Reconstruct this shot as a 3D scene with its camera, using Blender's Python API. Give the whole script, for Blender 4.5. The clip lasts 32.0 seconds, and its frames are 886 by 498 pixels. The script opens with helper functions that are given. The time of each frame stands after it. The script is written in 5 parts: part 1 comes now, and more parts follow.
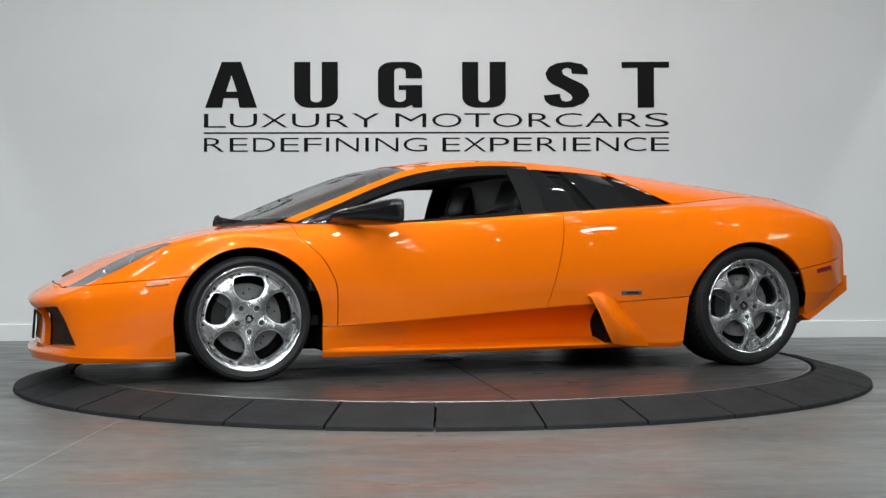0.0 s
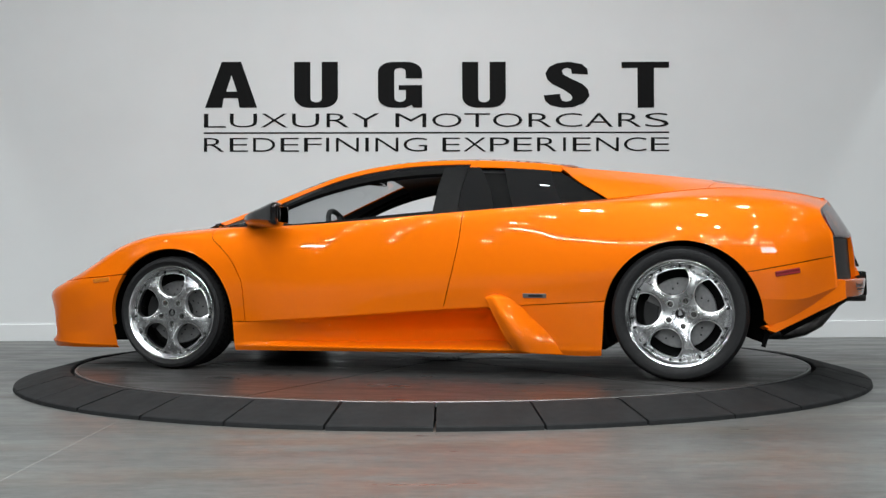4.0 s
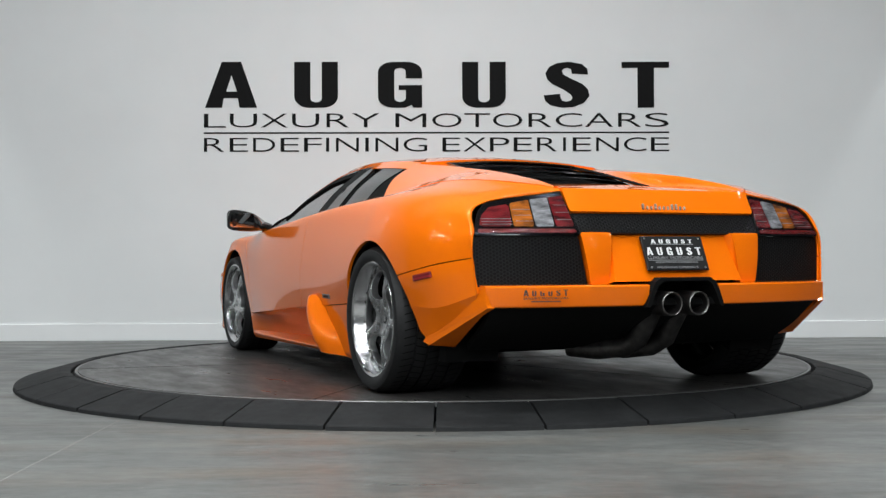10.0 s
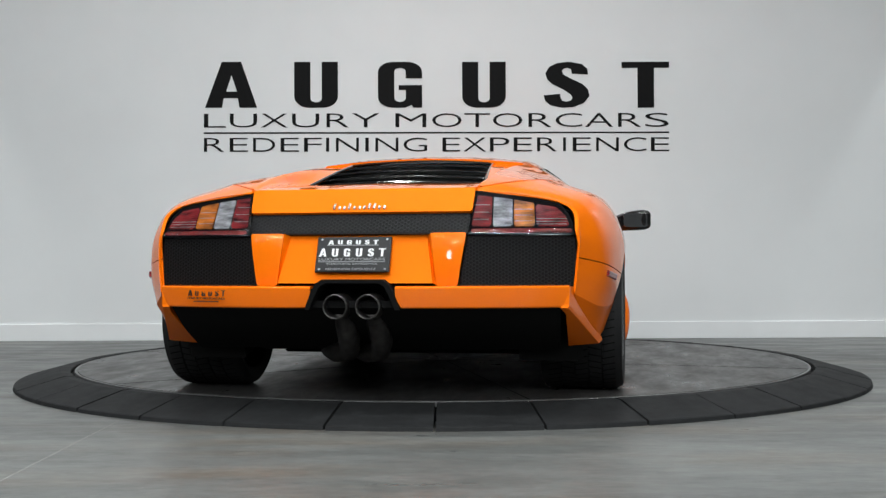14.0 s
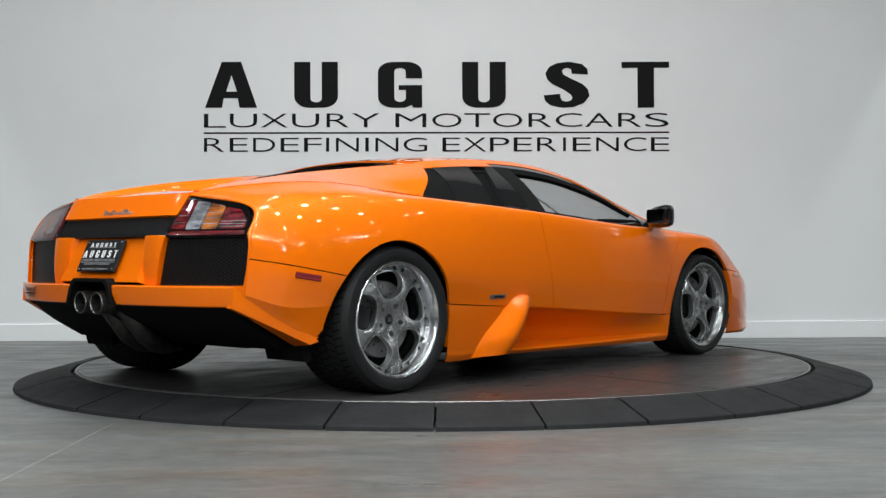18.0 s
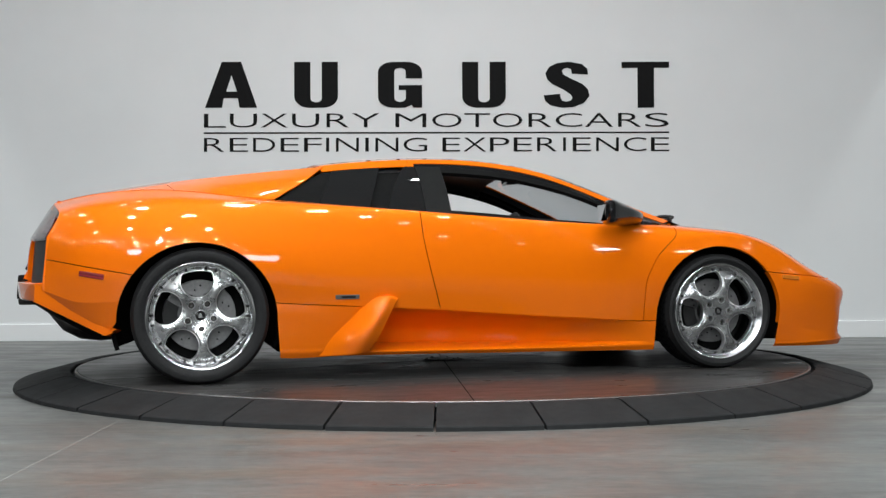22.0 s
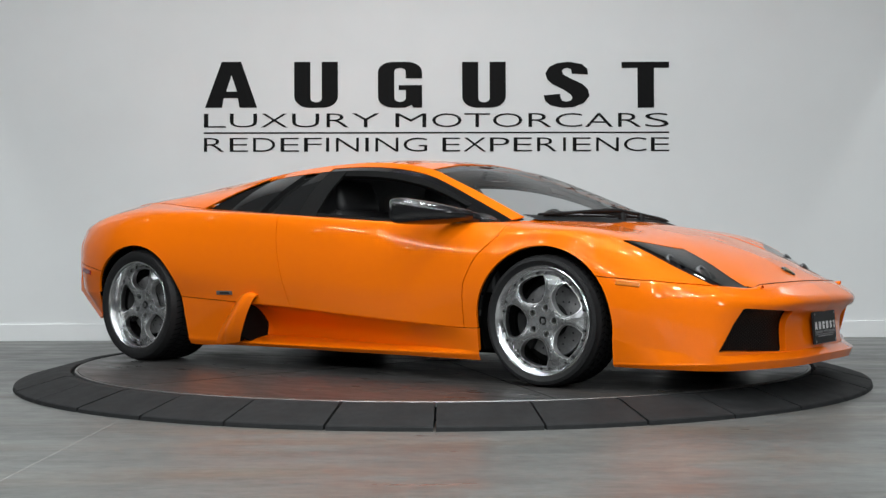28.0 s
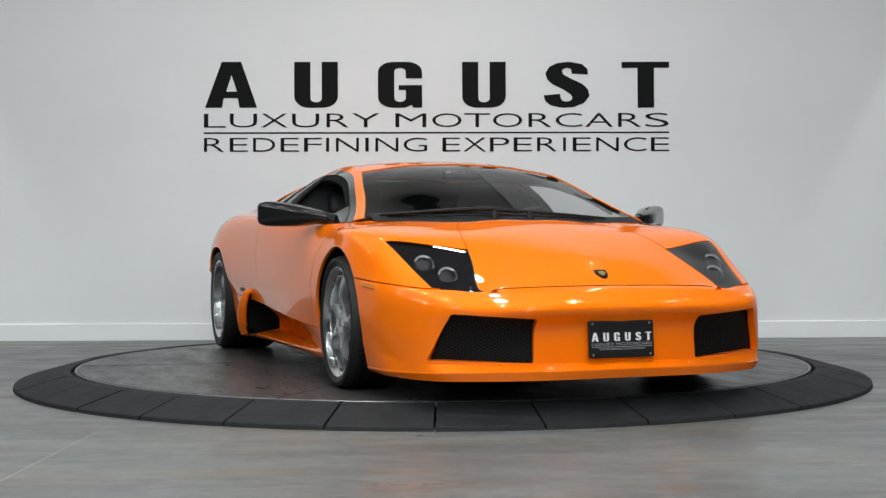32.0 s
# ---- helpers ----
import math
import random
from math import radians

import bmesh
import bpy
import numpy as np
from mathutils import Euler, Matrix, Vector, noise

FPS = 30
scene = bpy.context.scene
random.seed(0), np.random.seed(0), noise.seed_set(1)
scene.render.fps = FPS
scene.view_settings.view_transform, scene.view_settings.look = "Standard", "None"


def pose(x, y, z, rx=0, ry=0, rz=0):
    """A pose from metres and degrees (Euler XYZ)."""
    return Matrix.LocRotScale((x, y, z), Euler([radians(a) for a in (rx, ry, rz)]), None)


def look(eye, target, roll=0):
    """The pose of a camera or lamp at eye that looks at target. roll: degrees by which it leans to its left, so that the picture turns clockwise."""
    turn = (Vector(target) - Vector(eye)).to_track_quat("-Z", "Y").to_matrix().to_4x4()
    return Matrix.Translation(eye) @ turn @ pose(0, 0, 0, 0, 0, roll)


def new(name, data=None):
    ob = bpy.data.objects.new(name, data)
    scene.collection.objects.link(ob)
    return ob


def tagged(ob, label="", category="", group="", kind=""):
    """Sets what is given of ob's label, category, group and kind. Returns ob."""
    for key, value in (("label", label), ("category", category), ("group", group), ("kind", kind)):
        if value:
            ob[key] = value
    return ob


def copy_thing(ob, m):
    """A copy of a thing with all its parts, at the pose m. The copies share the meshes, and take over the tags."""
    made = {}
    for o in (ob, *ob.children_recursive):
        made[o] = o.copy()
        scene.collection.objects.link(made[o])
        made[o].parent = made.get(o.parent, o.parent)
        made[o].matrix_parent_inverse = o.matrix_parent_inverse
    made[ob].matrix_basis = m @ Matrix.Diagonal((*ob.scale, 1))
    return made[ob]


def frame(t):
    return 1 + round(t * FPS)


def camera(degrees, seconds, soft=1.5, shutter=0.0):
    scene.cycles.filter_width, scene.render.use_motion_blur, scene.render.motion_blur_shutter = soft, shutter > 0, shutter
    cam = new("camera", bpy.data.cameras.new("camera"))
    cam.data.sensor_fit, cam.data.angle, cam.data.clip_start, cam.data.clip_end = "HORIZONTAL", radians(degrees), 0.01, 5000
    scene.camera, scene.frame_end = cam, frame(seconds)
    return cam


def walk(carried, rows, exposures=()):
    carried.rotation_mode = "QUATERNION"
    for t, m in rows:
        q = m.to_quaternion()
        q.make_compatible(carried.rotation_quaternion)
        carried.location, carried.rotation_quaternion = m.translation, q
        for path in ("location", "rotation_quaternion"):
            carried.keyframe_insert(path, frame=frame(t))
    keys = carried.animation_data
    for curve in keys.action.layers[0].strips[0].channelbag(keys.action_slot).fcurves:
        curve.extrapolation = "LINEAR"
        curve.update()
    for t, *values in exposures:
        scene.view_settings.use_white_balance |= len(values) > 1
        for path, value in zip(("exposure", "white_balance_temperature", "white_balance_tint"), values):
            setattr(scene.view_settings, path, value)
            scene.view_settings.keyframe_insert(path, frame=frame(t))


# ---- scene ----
cam = camera(40.106, 32.0, soft=1.4)
EYE = Vector((0.0, -6.977, 0.592))
STAND = Matrix.Translation(EYE) @ pose(0, 0, 0, 90.343, 0, -0.029) @ pose(0, 0, 0, 0, 0, -0.248)
walk(cam, [(0.0, STAND), (32.0, STAND)])

# ---- world, lights, exposure ----
FLOOR_Z, WALL_Y = -0.0795, 2.85
ROOM_X, ROOM_BACK, CEIL_Z = 13.0, -17.0, 4.6
world = bpy.data.worlds.new("world")
scene.world = world
world.use_nodes = True
world.node_tree.nodes["Background"].inputs[0].default_value = (0.8, 0.85, 0.9, 1)
world.node_tree.nodes["Background"].inputs[1].default_value = 0.05
scene.view_settings.exposure = 0.0


def lamp(name, kind, m, power, colour=(1, 0.97, 0.93), **more):
    data = bpy.data.lights.new(name, kind)
    data.energy, data.color = power, colour
    if kind == "AREA":
        data.shape, data.size, data.size_y = "RECTANGLE", more["size"], more["size_y"]
    if kind == "SPOT":
        data.spot_size, data.spot_blend, data.shadow_soft_size = more["cone"], more["blend"], 0.06
    ob = new(name, data)
    ob.matrix_world = m
    return ob


# ---- materials ----
def material(name, colour, rough=0.5, metal=0.0, coat=0.0, spread=0.0, grain=40.0, bump=0.0, bump_scale=200.0, emit=0.0, spec=0.5, stain=0.0, stain_scale=1.5, rough_var=0.0, transmit=0.0, alpha=1.0, coat_rough=0.03, warm=0.0):
    mat = bpy.data.materials.new(name)
    mat.use_nodes = True
    nt = mat.node_tree
    b = nt.nodes["Principled BSDF"]
    b.inputs["Base Color"].default_value = (*colour, 1)
    b.inputs["Roughness"].default_value = rough
    b.inputs["Metallic"].default_value = metal
    b.inputs["Coat Weight"].default_value = coat
    b.inputs["Coat Roughness"].default_value = coat_rough
    b.inputs["Coat IOR"].default_value = 1.47
    b.inputs["Specular IOR Level"].default_value = spec
    b.inputs["Transmission Weight"].default_value = transmit
    b.inputs["Alpha"].default_value = alpha
    if emit:
        b.inputs["Emission Color"].default_value = (*colour, 1)
        b.inputs["Emission Strength"].default_value = emit
    co = nt.nodes.new("ShaderNodeTexCoord")

    def noise_tex(scale, detail=6.0):
        n = nt.nodes.new("ShaderNodeTexNoise")
        n.inputs["Scale"].default_value, n.inputs["Detail"].default_value = scale, detail
        nt.links.new(co.outputs["Object"], n.inputs["Vector"])
        return n.outputs["Fac"]

    def mixed(a_socket, value_lo, value_hi, fac):
        m = nt.nodes.new("ShaderNodeMapRange")
        m.inputs["From Min"].default_value, m.inputs["From Max"].default_value = 0.3, 0.7
        m.inputs["To Min"].default_value, m.inputs["To Max"].default_value = value_lo, value_hi
        nt.links.new(fac, m.inputs["Value"])
        nt.links.new(m.outputs["Result"], a_socket)

    if spread or stain:
        hsv = nt.nodes.new("ShaderNodeHueSaturation")
        hsv.inputs["Color"].default_value = (*colour, 1)
        add = nt.nodes.new("ShaderNodeMath")
        add.operation = "MULTIPLY"
        one, two = nt.nodes.new("ShaderNodeMapRange"), nt.nodes.new("ShaderNodeMapRange")
        for node, amount, scale in ((one, spread, grain), (two, stain, stain_scale)):
            node.inputs["From Min"].default_value, node.inputs["From Max"].default_value = 0.3, 0.7
            node.inputs["To Min"].default_value, node.inputs["To Max"].default_value = 1 - amount, 1 + amount
            nt.links.new(noise_tex(scale), node.inputs["Value"])
        nt.links.new(one.outputs["Result"], add.inputs[0])
        nt.links.new(two.outputs["Result"], add.inputs[1])
        nt.links.new(add.outputs["Value"], hsv.inputs["Value"])
        last = hsv.outputs["Color"]
        if warm:
            # brownish patches, drawn out to one side
            mp, no, mr, mx = (nt.nodes.new(k) for k in ("ShaderNodeMapping", "ShaderNodeTexNoise", "ShaderNodeMapRange", "ShaderNodeMixRGB"))
            mp.inputs["Scale"].default_value = (0.45, 1.6, 1.0)
            no.inputs["Scale"].default_value, no.inputs["Detail"].default_value, no.inputs["Roughness"].default_value = 1.9, 9.0, 0.65
            mr.inputs["From Min"].default_value, mr.inputs["From Max"].default_value, mr.inputs["To Max"].default_value = 0.46, 0.72, warm
            mx.blend_type = "MULTIPLY"
            mx.inputs[2].default_value = (1.25, 0.98, 0.78, 1)
            nt.links.new(co.outputs["Object"], mp.inputs["Vector"])
            nt.links.new(mp.outputs["Vector"], no.inputs["Vector"])
            nt.links.new(no.outputs["Fac"], mr.inputs["Value"])
            nt.links.new(mr.outputs["Result"], mx.inputs[0])
            nt.links.new(last, mx.inputs[1])
            last = mx.outputs[0]
        nt.links.new(last, b.inputs["Base Color"])
    if rough_var:
        mixed(b.inputs["Roughness"], max(0.02, rough - rough_var), rough + rough_var, noise_tex(stain_scale * 2))
    if bump:
        bn = nt.nodes.new("ShaderNodeBump")
        bn.inputs["Strength"].default_value, bn.inputs["Distance"].default_value = bump, 0.002
        nt.links.new(noise_tex(bump_scale), bn.inputs["Height"])
        nt.links.new(bn.outputs["Normal"], b.inputs["Normal"])
    return mat


PAINT = material("orange_pearl_paint", (0.9, 0.170, 0.0003), 0.48, 0.12, coat=1.0, spread=0.05, grain=900.0, spec=0.06, coat_rough=0.012)
BLACK_GLOSS = material("gloss_black", (0.008, 0.008, 0.0085), 0.12, coat=0.6, spread=0.1, spec=0.35)
BLACK = material("matt_black_plastic", (0.009, 0.009, 0.009), 0.6, spread=0.15, bump=0.15, bump_scale=700, spec=0.25)
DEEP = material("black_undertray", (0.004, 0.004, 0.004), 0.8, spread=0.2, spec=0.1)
BRAKE = material("worn_brake_steel", (0.17, 0.17, 0.17), 0.45, 0.6, spread=0.15, grain=60)
LAMP_GREY = material("lamp_housing_grey", (0.07, 0.07, 0.073), 0.3, coat=0.5, spread=0.15, grain=30)
WALL_DARK = material("grey_wall_paint", (0.15, 0.151, 0.153), 0.7, spread=0.05, grain=4)
RUBBER = material("tyre_rubber", (0.012, 0.012, 0.0125), 0.55, spec=0.25, spread=0.2, grain=60, bump=0.2, bump_scale=300)
RIM_FACE = material("satin_silver_alloy", (0.44, 0.445, 0.45), 0.27, 0.9, spread=0.06, grain=30, rough_var=0.05, stain_scale=12)
CHROME = material("polished_rim", (0.72, 0.725, 0.735), 0.19, 1.0, spread=0.05, grain=25, rough_var=0.04, stain_scale=9)
STEEL = material("brake_steel", (0.45, 0.45, 0.46), 0.35, 1.0, spread=0.12, grain=80)
DARK_STEEL = material("exhaust_steel", (0.15, 0.142, 0.137), 0.42, 1.0, spread=0.25, grain=30)
GLASS = material("tinted_glass", (0.012, 0.0122, 0.0125), 0.025, spec=0.6)
LEATHER = material("black_leather", (0.018, 0.018, 0.019), 0.5, spread=0.2, bump=0.3, bump_scale=250)
WALL = material("white_wall_paint", (0.76, 0.77, 0.77), 0.55, spread=0.012, grain=3, bump=0.06, bump_scale=180, stain=0.02, stain_scale=0.6)
TRIM = material("white_trim_paint", (0.82, 0.83, 0.83), 0.35, spread=0.015, grain=5)
INK = material("black_vinyl", (0.006, 0.006, 0.006), 0.6, spread=0.1, spec=0.1)
RAMP = material("black_rubber_ramp", (0.0135, 0.014, 0.0145), 0.72, spec=0.2, spread=0.22, grain=30, bump=0.25, bump_scale=150, stain=0.28, stain_scale=5, rough_var=0.08)
ALU = material("edge_aluminium", (0.3, 0.3, 0.3), 0.45, 1.0, spread=0.1)
AMBER_DIM = material("orange_marker_lens", (0.62, 0.17, 0.01), 0.18, coat=1.0, spread=0.1)
WHITE_INK = material("white_print", (0.75, 0.75, 0.75), 0.5, spread=0.03)
CEILING = material("ceiling_paint", (0.06, 0.06, 0.06), 0.8, spread=0.05, grain=4)


def lens(name, colour, rough=0.16):
    """Coloured lamp glass with fine upright ribs, and reflections painted in as level streaks."""
    mat = material(name, colour, rough, coat=1.0, coat_rough=0.02)
    nt = mat.node_tree
    b = nt.nodes["Principled BSDF"]
    co, mp, no, mr, hsv, wave, bn = (nt.nodes.new(k) for k in ("ShaderNodeTexCoord", "ShaderNodeMapping", "ShaderNodeTexNoise", "ShaderNodeMapRange", "ShaderNodeHueSaturation", "ShaderNodeTexWave", "ShaderNodeBump"))
    mp.inputs["Scale"].default_value = (1, 6, 26)
    no.inputs["Scale"].default_value, no.inputs["Detail"].default_value, no.inputs["Roughness"].default_value = 2.0, 5.0, 0.6
    for key, value in (("From Min", .34), ("From Max", .68), ("To Min", .35), ("To Max", 1.9)):
        mr.inputs[key].default_value = value
    hsv.inputs["Color"].default_value = (*colour, 1)
    wave.bands_direction = "Y"
    wave.inputs["Scale"].default_value, wave.inputs["Distortion"].default_value = 70.0, 0.4
    bn.inputs["Strength"].default_value, bn.inputs["Distance"].default_value = 0.5, 0.002
    nt.links.new(co.outputs["Object"], mp.inputs["Vector"])
    nt.links.new(mp.outputs["Vector"], no.inputs["Vector"])
    nt.links.new(no.outputs["Fac"], mr.inputs["Value"])
    nt.links.new(mr.outputs["Result"], hsv.inputs["Value"])
    nt.links.new(hsv.outputs["Color"], b.inputs["Base Color"])
    nt.links.new(co.outputs["Object"], wave.inputs["Vector"])
    nt.links.new(wave.outputs["Fac"], bn.inputs["Height"])
    nt.links.new(bn.outputs["Normal"], b.inputs["Normal"])
    return mat


RED = lens("red_lens", (0.20, 0.012, 0.016))
AMBER = lens("amber_lens", (0.52, 0.15, 0.014))
CLEAR = lens("clear_lens", (0.32, 0.33, 0.34))


def pane(name, tint, gloss=1.0):
    """A clear pane: straight-through light with a tint, and a mirror gloss on its face."""
    mat = bpy.data.materials.new(name)
    mat.use_nodes = True
    nt = mat.node_tree
    nt.nodes.clear()
    out, mix = nt.nodes.new("ShaderNodeOutputMaterial"), nt.nodes.new("ShaderNodeMixShader")
    clear, shine, fr = nt.nodes.new("ShaderNodeBsdfTransparent"), nt.nodes.new("ShaderNodeBsdfGlossy"), nt.nodes.new("ShaderNodeLayerWeight")
    rise, lift = nt.nodes.new("ShaderNodeMath"), nt.nodes.new("ShaderNodeMath")
    rise.operation, lift.operation = "POWER", "MULTIPLY_ADD"
    rise.inputs[1].default_value, lift.inputs[1].default_value, lift.inputs[2].default_value = 4.0, 0.75 * gloss, 0.045 * gloss
    clear.inputs["Color"].default_value = (*tint, 1)
    shine.inputs["Roughness"].default_value = 0.02
    fr.inputs["Blend"].default_value = 0.5
    nt.links.new(fr.outputs["Facing"], rise.inputs[0])
    nt.links.new(rise.outputs[0], lift.inputs[0])
    nt.links.new(lift.outputs[0], mix.inputs[0])
    nt.links.new(clear.outputs[0], mix.inputs[1])
    nt.links.new(shine.outputs[0], mix.inputs[2])
    nt.links.new(mix.outputs[0], out.inputs["Surface"])
    return mat


def concrete(name, colour, rough, spec, cloud, warm, speck, relief=.05):
    """Trowelled floor: soft clouds, fine mottling, long faint scratches, pale specks and rusty patches."""
    mat = material(name, colour, rough, spec=spec)
    nt = mat.node_tree
    b = nt.nodes["Principled BSDF"]
    co = nt.nodes.new("ShaderNodeTexCoord")

    def layer(scale, detail, rate, stretch, lo, hi, a, c):
        mp, no, mr = (nt.nodes.new(k) for k in ("ShaderNodeMapping", "ShaderNodeTexNoise", "ShaderNodeMapRange"))
        mp.inputs["Scale"].default_value = stretch
        no.inputs["Scale"].default_value, no.inputs["Detail"].default_value, no.inputs["Roughness"].default_value = scale, detail, rate
        for key, value in (("From Min", lo), ("From Max", hi), ("To Min", a), ("To Max", c)):
            mr.inputs[key].default_value = value
        nt.links.new(co.outputs["Object"], mp.inputs["Vector"])
        nt.links.new(mp.outputs["Vector"], no.inputs["Vector"])
        nt.links.new(no.outputs["Fac"], mr.inputs["Value"])
        return mr.outputs["Result"]

    def times(p, q):
        m = nt.nodes.new("ShaderNodeMath")
        m.operation = "MULTIPLY"
        nt.links.new(p, m.inputs[0])
        nt.links.new(q, m.inputs[1])
        return m.outputs[0]

    value = layer(0.9, 8, .62, (.55, 1.5, 1), .3, .7, 1 - cloud, 1 + cloud)
    value = times(value, layer(14, 12, .72, (1, 1.6, 1), .3, .7, .74, 1.26))
    value = times(value, layer(4, 11, .78, (.7, 1.9, 1), .3, .7, .86, 1.14))
    value = times(value, layer(3.2, 8, .7, (1.6, 3, 1), .70, .74, 1, 1 + .6 * speck))
    value = times(value, layer(38, 4, .6, (1, 1, 1), .70, .76, 1, 1 + 1.6 * speck))
    hsv, mx = nt.nodes.new("ShaderNodeHueSaturation"), nt.nodes.new("ShaderNodeMixRGB")
    hsv.inputs["Color"].default_value = (*colour, 1)
    nt.links.new(value, hsv.inputs["Value"])
    mx.blend_type = "MULTIPLY"
    mx.inputs[2].default_value = (1.28, 0.98, 0.76, 1)
    nt.links.new(layer(1.6, 11, .7, (.45, 1.6, 1), .5, .74, 0, warm), mx.inputs[0])
    nt.links.new(hsv.outputs["Color"], mx.inputs[1])
    nt.links.new(mx.outputs[0], b.inputs["Base Color"])
    nt.links.new(layer(3, 9, .7, (.7, 2, 1), .3, .7, rough - .14, rough + .14), b.inputs["Roughness"])
    bn = nt.nodes.new("ShaderNodeBump")
    bn.inputs["Strength"].default_value, bn.inputs["Distance"].default_value = relief, .002
    nt.links.new(layer(60, 6, .6, (1, 1, 1), 0, 1, 0, 1), bn.inputs["Height"])
    nt.links.new(bn.outputs["Normal"], b.inputs["Normal"])
    return mat


CONCRETE = concrete("polished_concrete", (0.112, 0.115, 0.110), 0.40, 0.36, .22, .7, .5)
DISC = concrete("turntable_concrete", (0.038, 0.037, 0.036), 0.36, 0.28, .28, .6, .4, .01)
JOINT = material("filled_floor_joint", (0.24, 0.235, 0.22), 0.6, spread=0.2, grain=12)


def honeycomb(name, pitch):
    """Black wire mesh with six-sided holes, in the y, z plane."""
    mat = material(name, (0.016, 0.016, 0.017), 0.42, spec=0.12)
    nt = mat.node_tree
    b = nt.nodes["Principled BSDF"]
    co, ramp, bn, mixc = (nt.nodes.new(k) for k in ("ShaderNodeTexCoord", "ShaderNodeMapRange", "ShaderNodeBump", "ShaderNodeMixRGB"))
    total = None
    for turn in (0, 60, 120):
        k = 2 * math.pi / (pitch * 0.866)
        dot, cs = nt.nodes.new("ShaderNodeVectorMath"), nt.nodes.new("ShaderNodeMath")
        dot.operation, cs.operation = "DOT_PRODUCT", "COSINE"
        dot.inputs[1].default_value = (0, k * math.cos(radians(turn)), k * math.sin(radians(turn)))
        nt.links.new(co.outputs["Object"], dot.inputs[0])
        nt.links.new(dot.outputs["Value"], cs.inputs[0])
        if total is None:
            total = cs.outputs[0]
        else:
            add = nt.nodes.new("ShaderNodeMath")
            nt.links.new(total, add.inputs[0])
            nt.links.new(cs.outputs[0], add.inputs[1])
            total = add.outputs[0]
    ramp.inputs["From Min"].default_value, ramp.inputs["From Max"].default_value = 0.1, -0.5
    nt.links.new(total, ramp.inputs["Value"])
    mixc.inputs[1].default_value, mixc.inputs[2].default_value = (0.0004, 0.0004, 0.0004, 1), (0.010, 0.010, 0.0105, 1)
    nt.links.new(ramp.outputs["Result"], mixc.inputs[0])
    nt.links.new(mixc.outputs[0], b.inputs["Base Color"])
    bn.inputs["Strength"].default_value, bn.inputs["Distance"].default_value = 0.7, 0.004
    nt.links.new(ramp.outputs["Result"], bn.inputs["Height"])
    nt.links.new(bn.outputs["Normal"], b.inputs["Normal"])
    return mat


PANE = pane("windscreen_glass", (0.66, 0.68, 0.69))
SMOKED = pane("smoked_lens", (0.34, 0.34, 0.35), 1.5)
LENS_COVER = pane("smoked_tail_cover", (0.74, 0.73, 0.74), 0.9)
MESH = honeycomb("black_wire_mesh", 0.0145)
PLATE = material("satin_black_plate", (0.008, 0.008, 0.0085), 0.4, spec=0.3, spread=0.1)


# ---- mesh tools ----
def part(name, bm, mat, parent=None, label="", at=None, smooth=False):
    me = bpy.data.meshes.new(name)
    bm.normal_update()
    bm.to_mesh(me)
    bm.free()
    me.materials.append(mat)
    if smooth:
        me.polygons.foreach_set("use_smooth", [True] * len(me.polygons))
        me.set_sharp_from_angle(angle=radians(smooth if smooth is not True else 35))
    ob = new(name, me)
    ob.parent = parent
    if at is not None:
        ob.matrix_basis = at
    if label:
        tagged(ob, label)
    return ob


def box(bm, lo, hi, bevel=0.0, m=None):
    r = bmesh.ops.create_cube(bm, size=1.0)
    c, s = (Vector(lo) + Vector(hi)) / 2, Vector(hi) - Vector(lo)
    for v in r["verts"]:
        v.co = Vector((v.co.x * s.x, v.co.y * s.y, v.co.z * s.z)) + c
    if bevel:
        edges = list({e for v in r["verts"] for e in v.link_edges})
        out = bmesh.ops.bevel(bm, geom=edges, offset=bevel, segments=2, affect="EDGES", profile=0.5)
        verts = out["verts"] + [v for v in r["verts"] if v.is_valid]
    else:
        verts = r["verts"]
    if m is not None:
        bmesh.ops.transform(bm, matrix=m, verts=list({v for v in verts if v.is_valid}))
    return bm


def lathe(bm, profile, n=64, axis="Y", close=True, m=None):
    """Turns a profile of (radius, along) round an axis."""
    rings = []
    for i in range(n):
        a = 2 * math.pi * i / n
        ring = []
        for r, s in profile:
            p = Vector((r * math.cos(a), s, r * math.sin(a))) if axis == "Y" else Vector((r * math.cos(a), r * math.sin(a), s))
            ring.append(bm.verts.new(m @ p if m is not None else p))
        rings.append(ring)
    k = len(profile)
    for i in range(n):
        a, b = rings[i], rings[(i + 1) % n]
        for j in range(k if close else k - 1):
            q = (a[j], a[(j + 1) % k], b[(j + 1) % k], b[j])
            try:
                bm.faces.new(q if axis == "Y" else q[::-1])
            except ValueError:
                pass
    return bm


def prism(bm, outline, depth, m=None, bevel=0.0):
    """A flat outline in x, y, as thick as depth along -z."""
    top = [bm.verts.new((x, y, 0)) for x, y in outline]
    low = [bm.verts.new((x, y, -depth)) for x, y in outline]
    f = bm.faces.new(top)
    bm.faces.new(low[::-1])
    n = len(top)
    for i in range(n):
        bm.faces.new((top[i], low[i], low[(i + 1) % n], top[(i + 1) % n]))
    if f.calc_area() > 0 and f.normal.z < 0:
        bmesh.ops.reverse_faces(bm, faces=bm.faces[:])
    if bevel:
        bmesh.ops.bevel(bm, geom=[e for e in f.edges], offset=bevel, segments=2, affect="EDGES", profile=0.5)
    if m is not None:
        bmesh.ops.transform(bm, matrix=m, verts=bm.verts[:])
    return bm


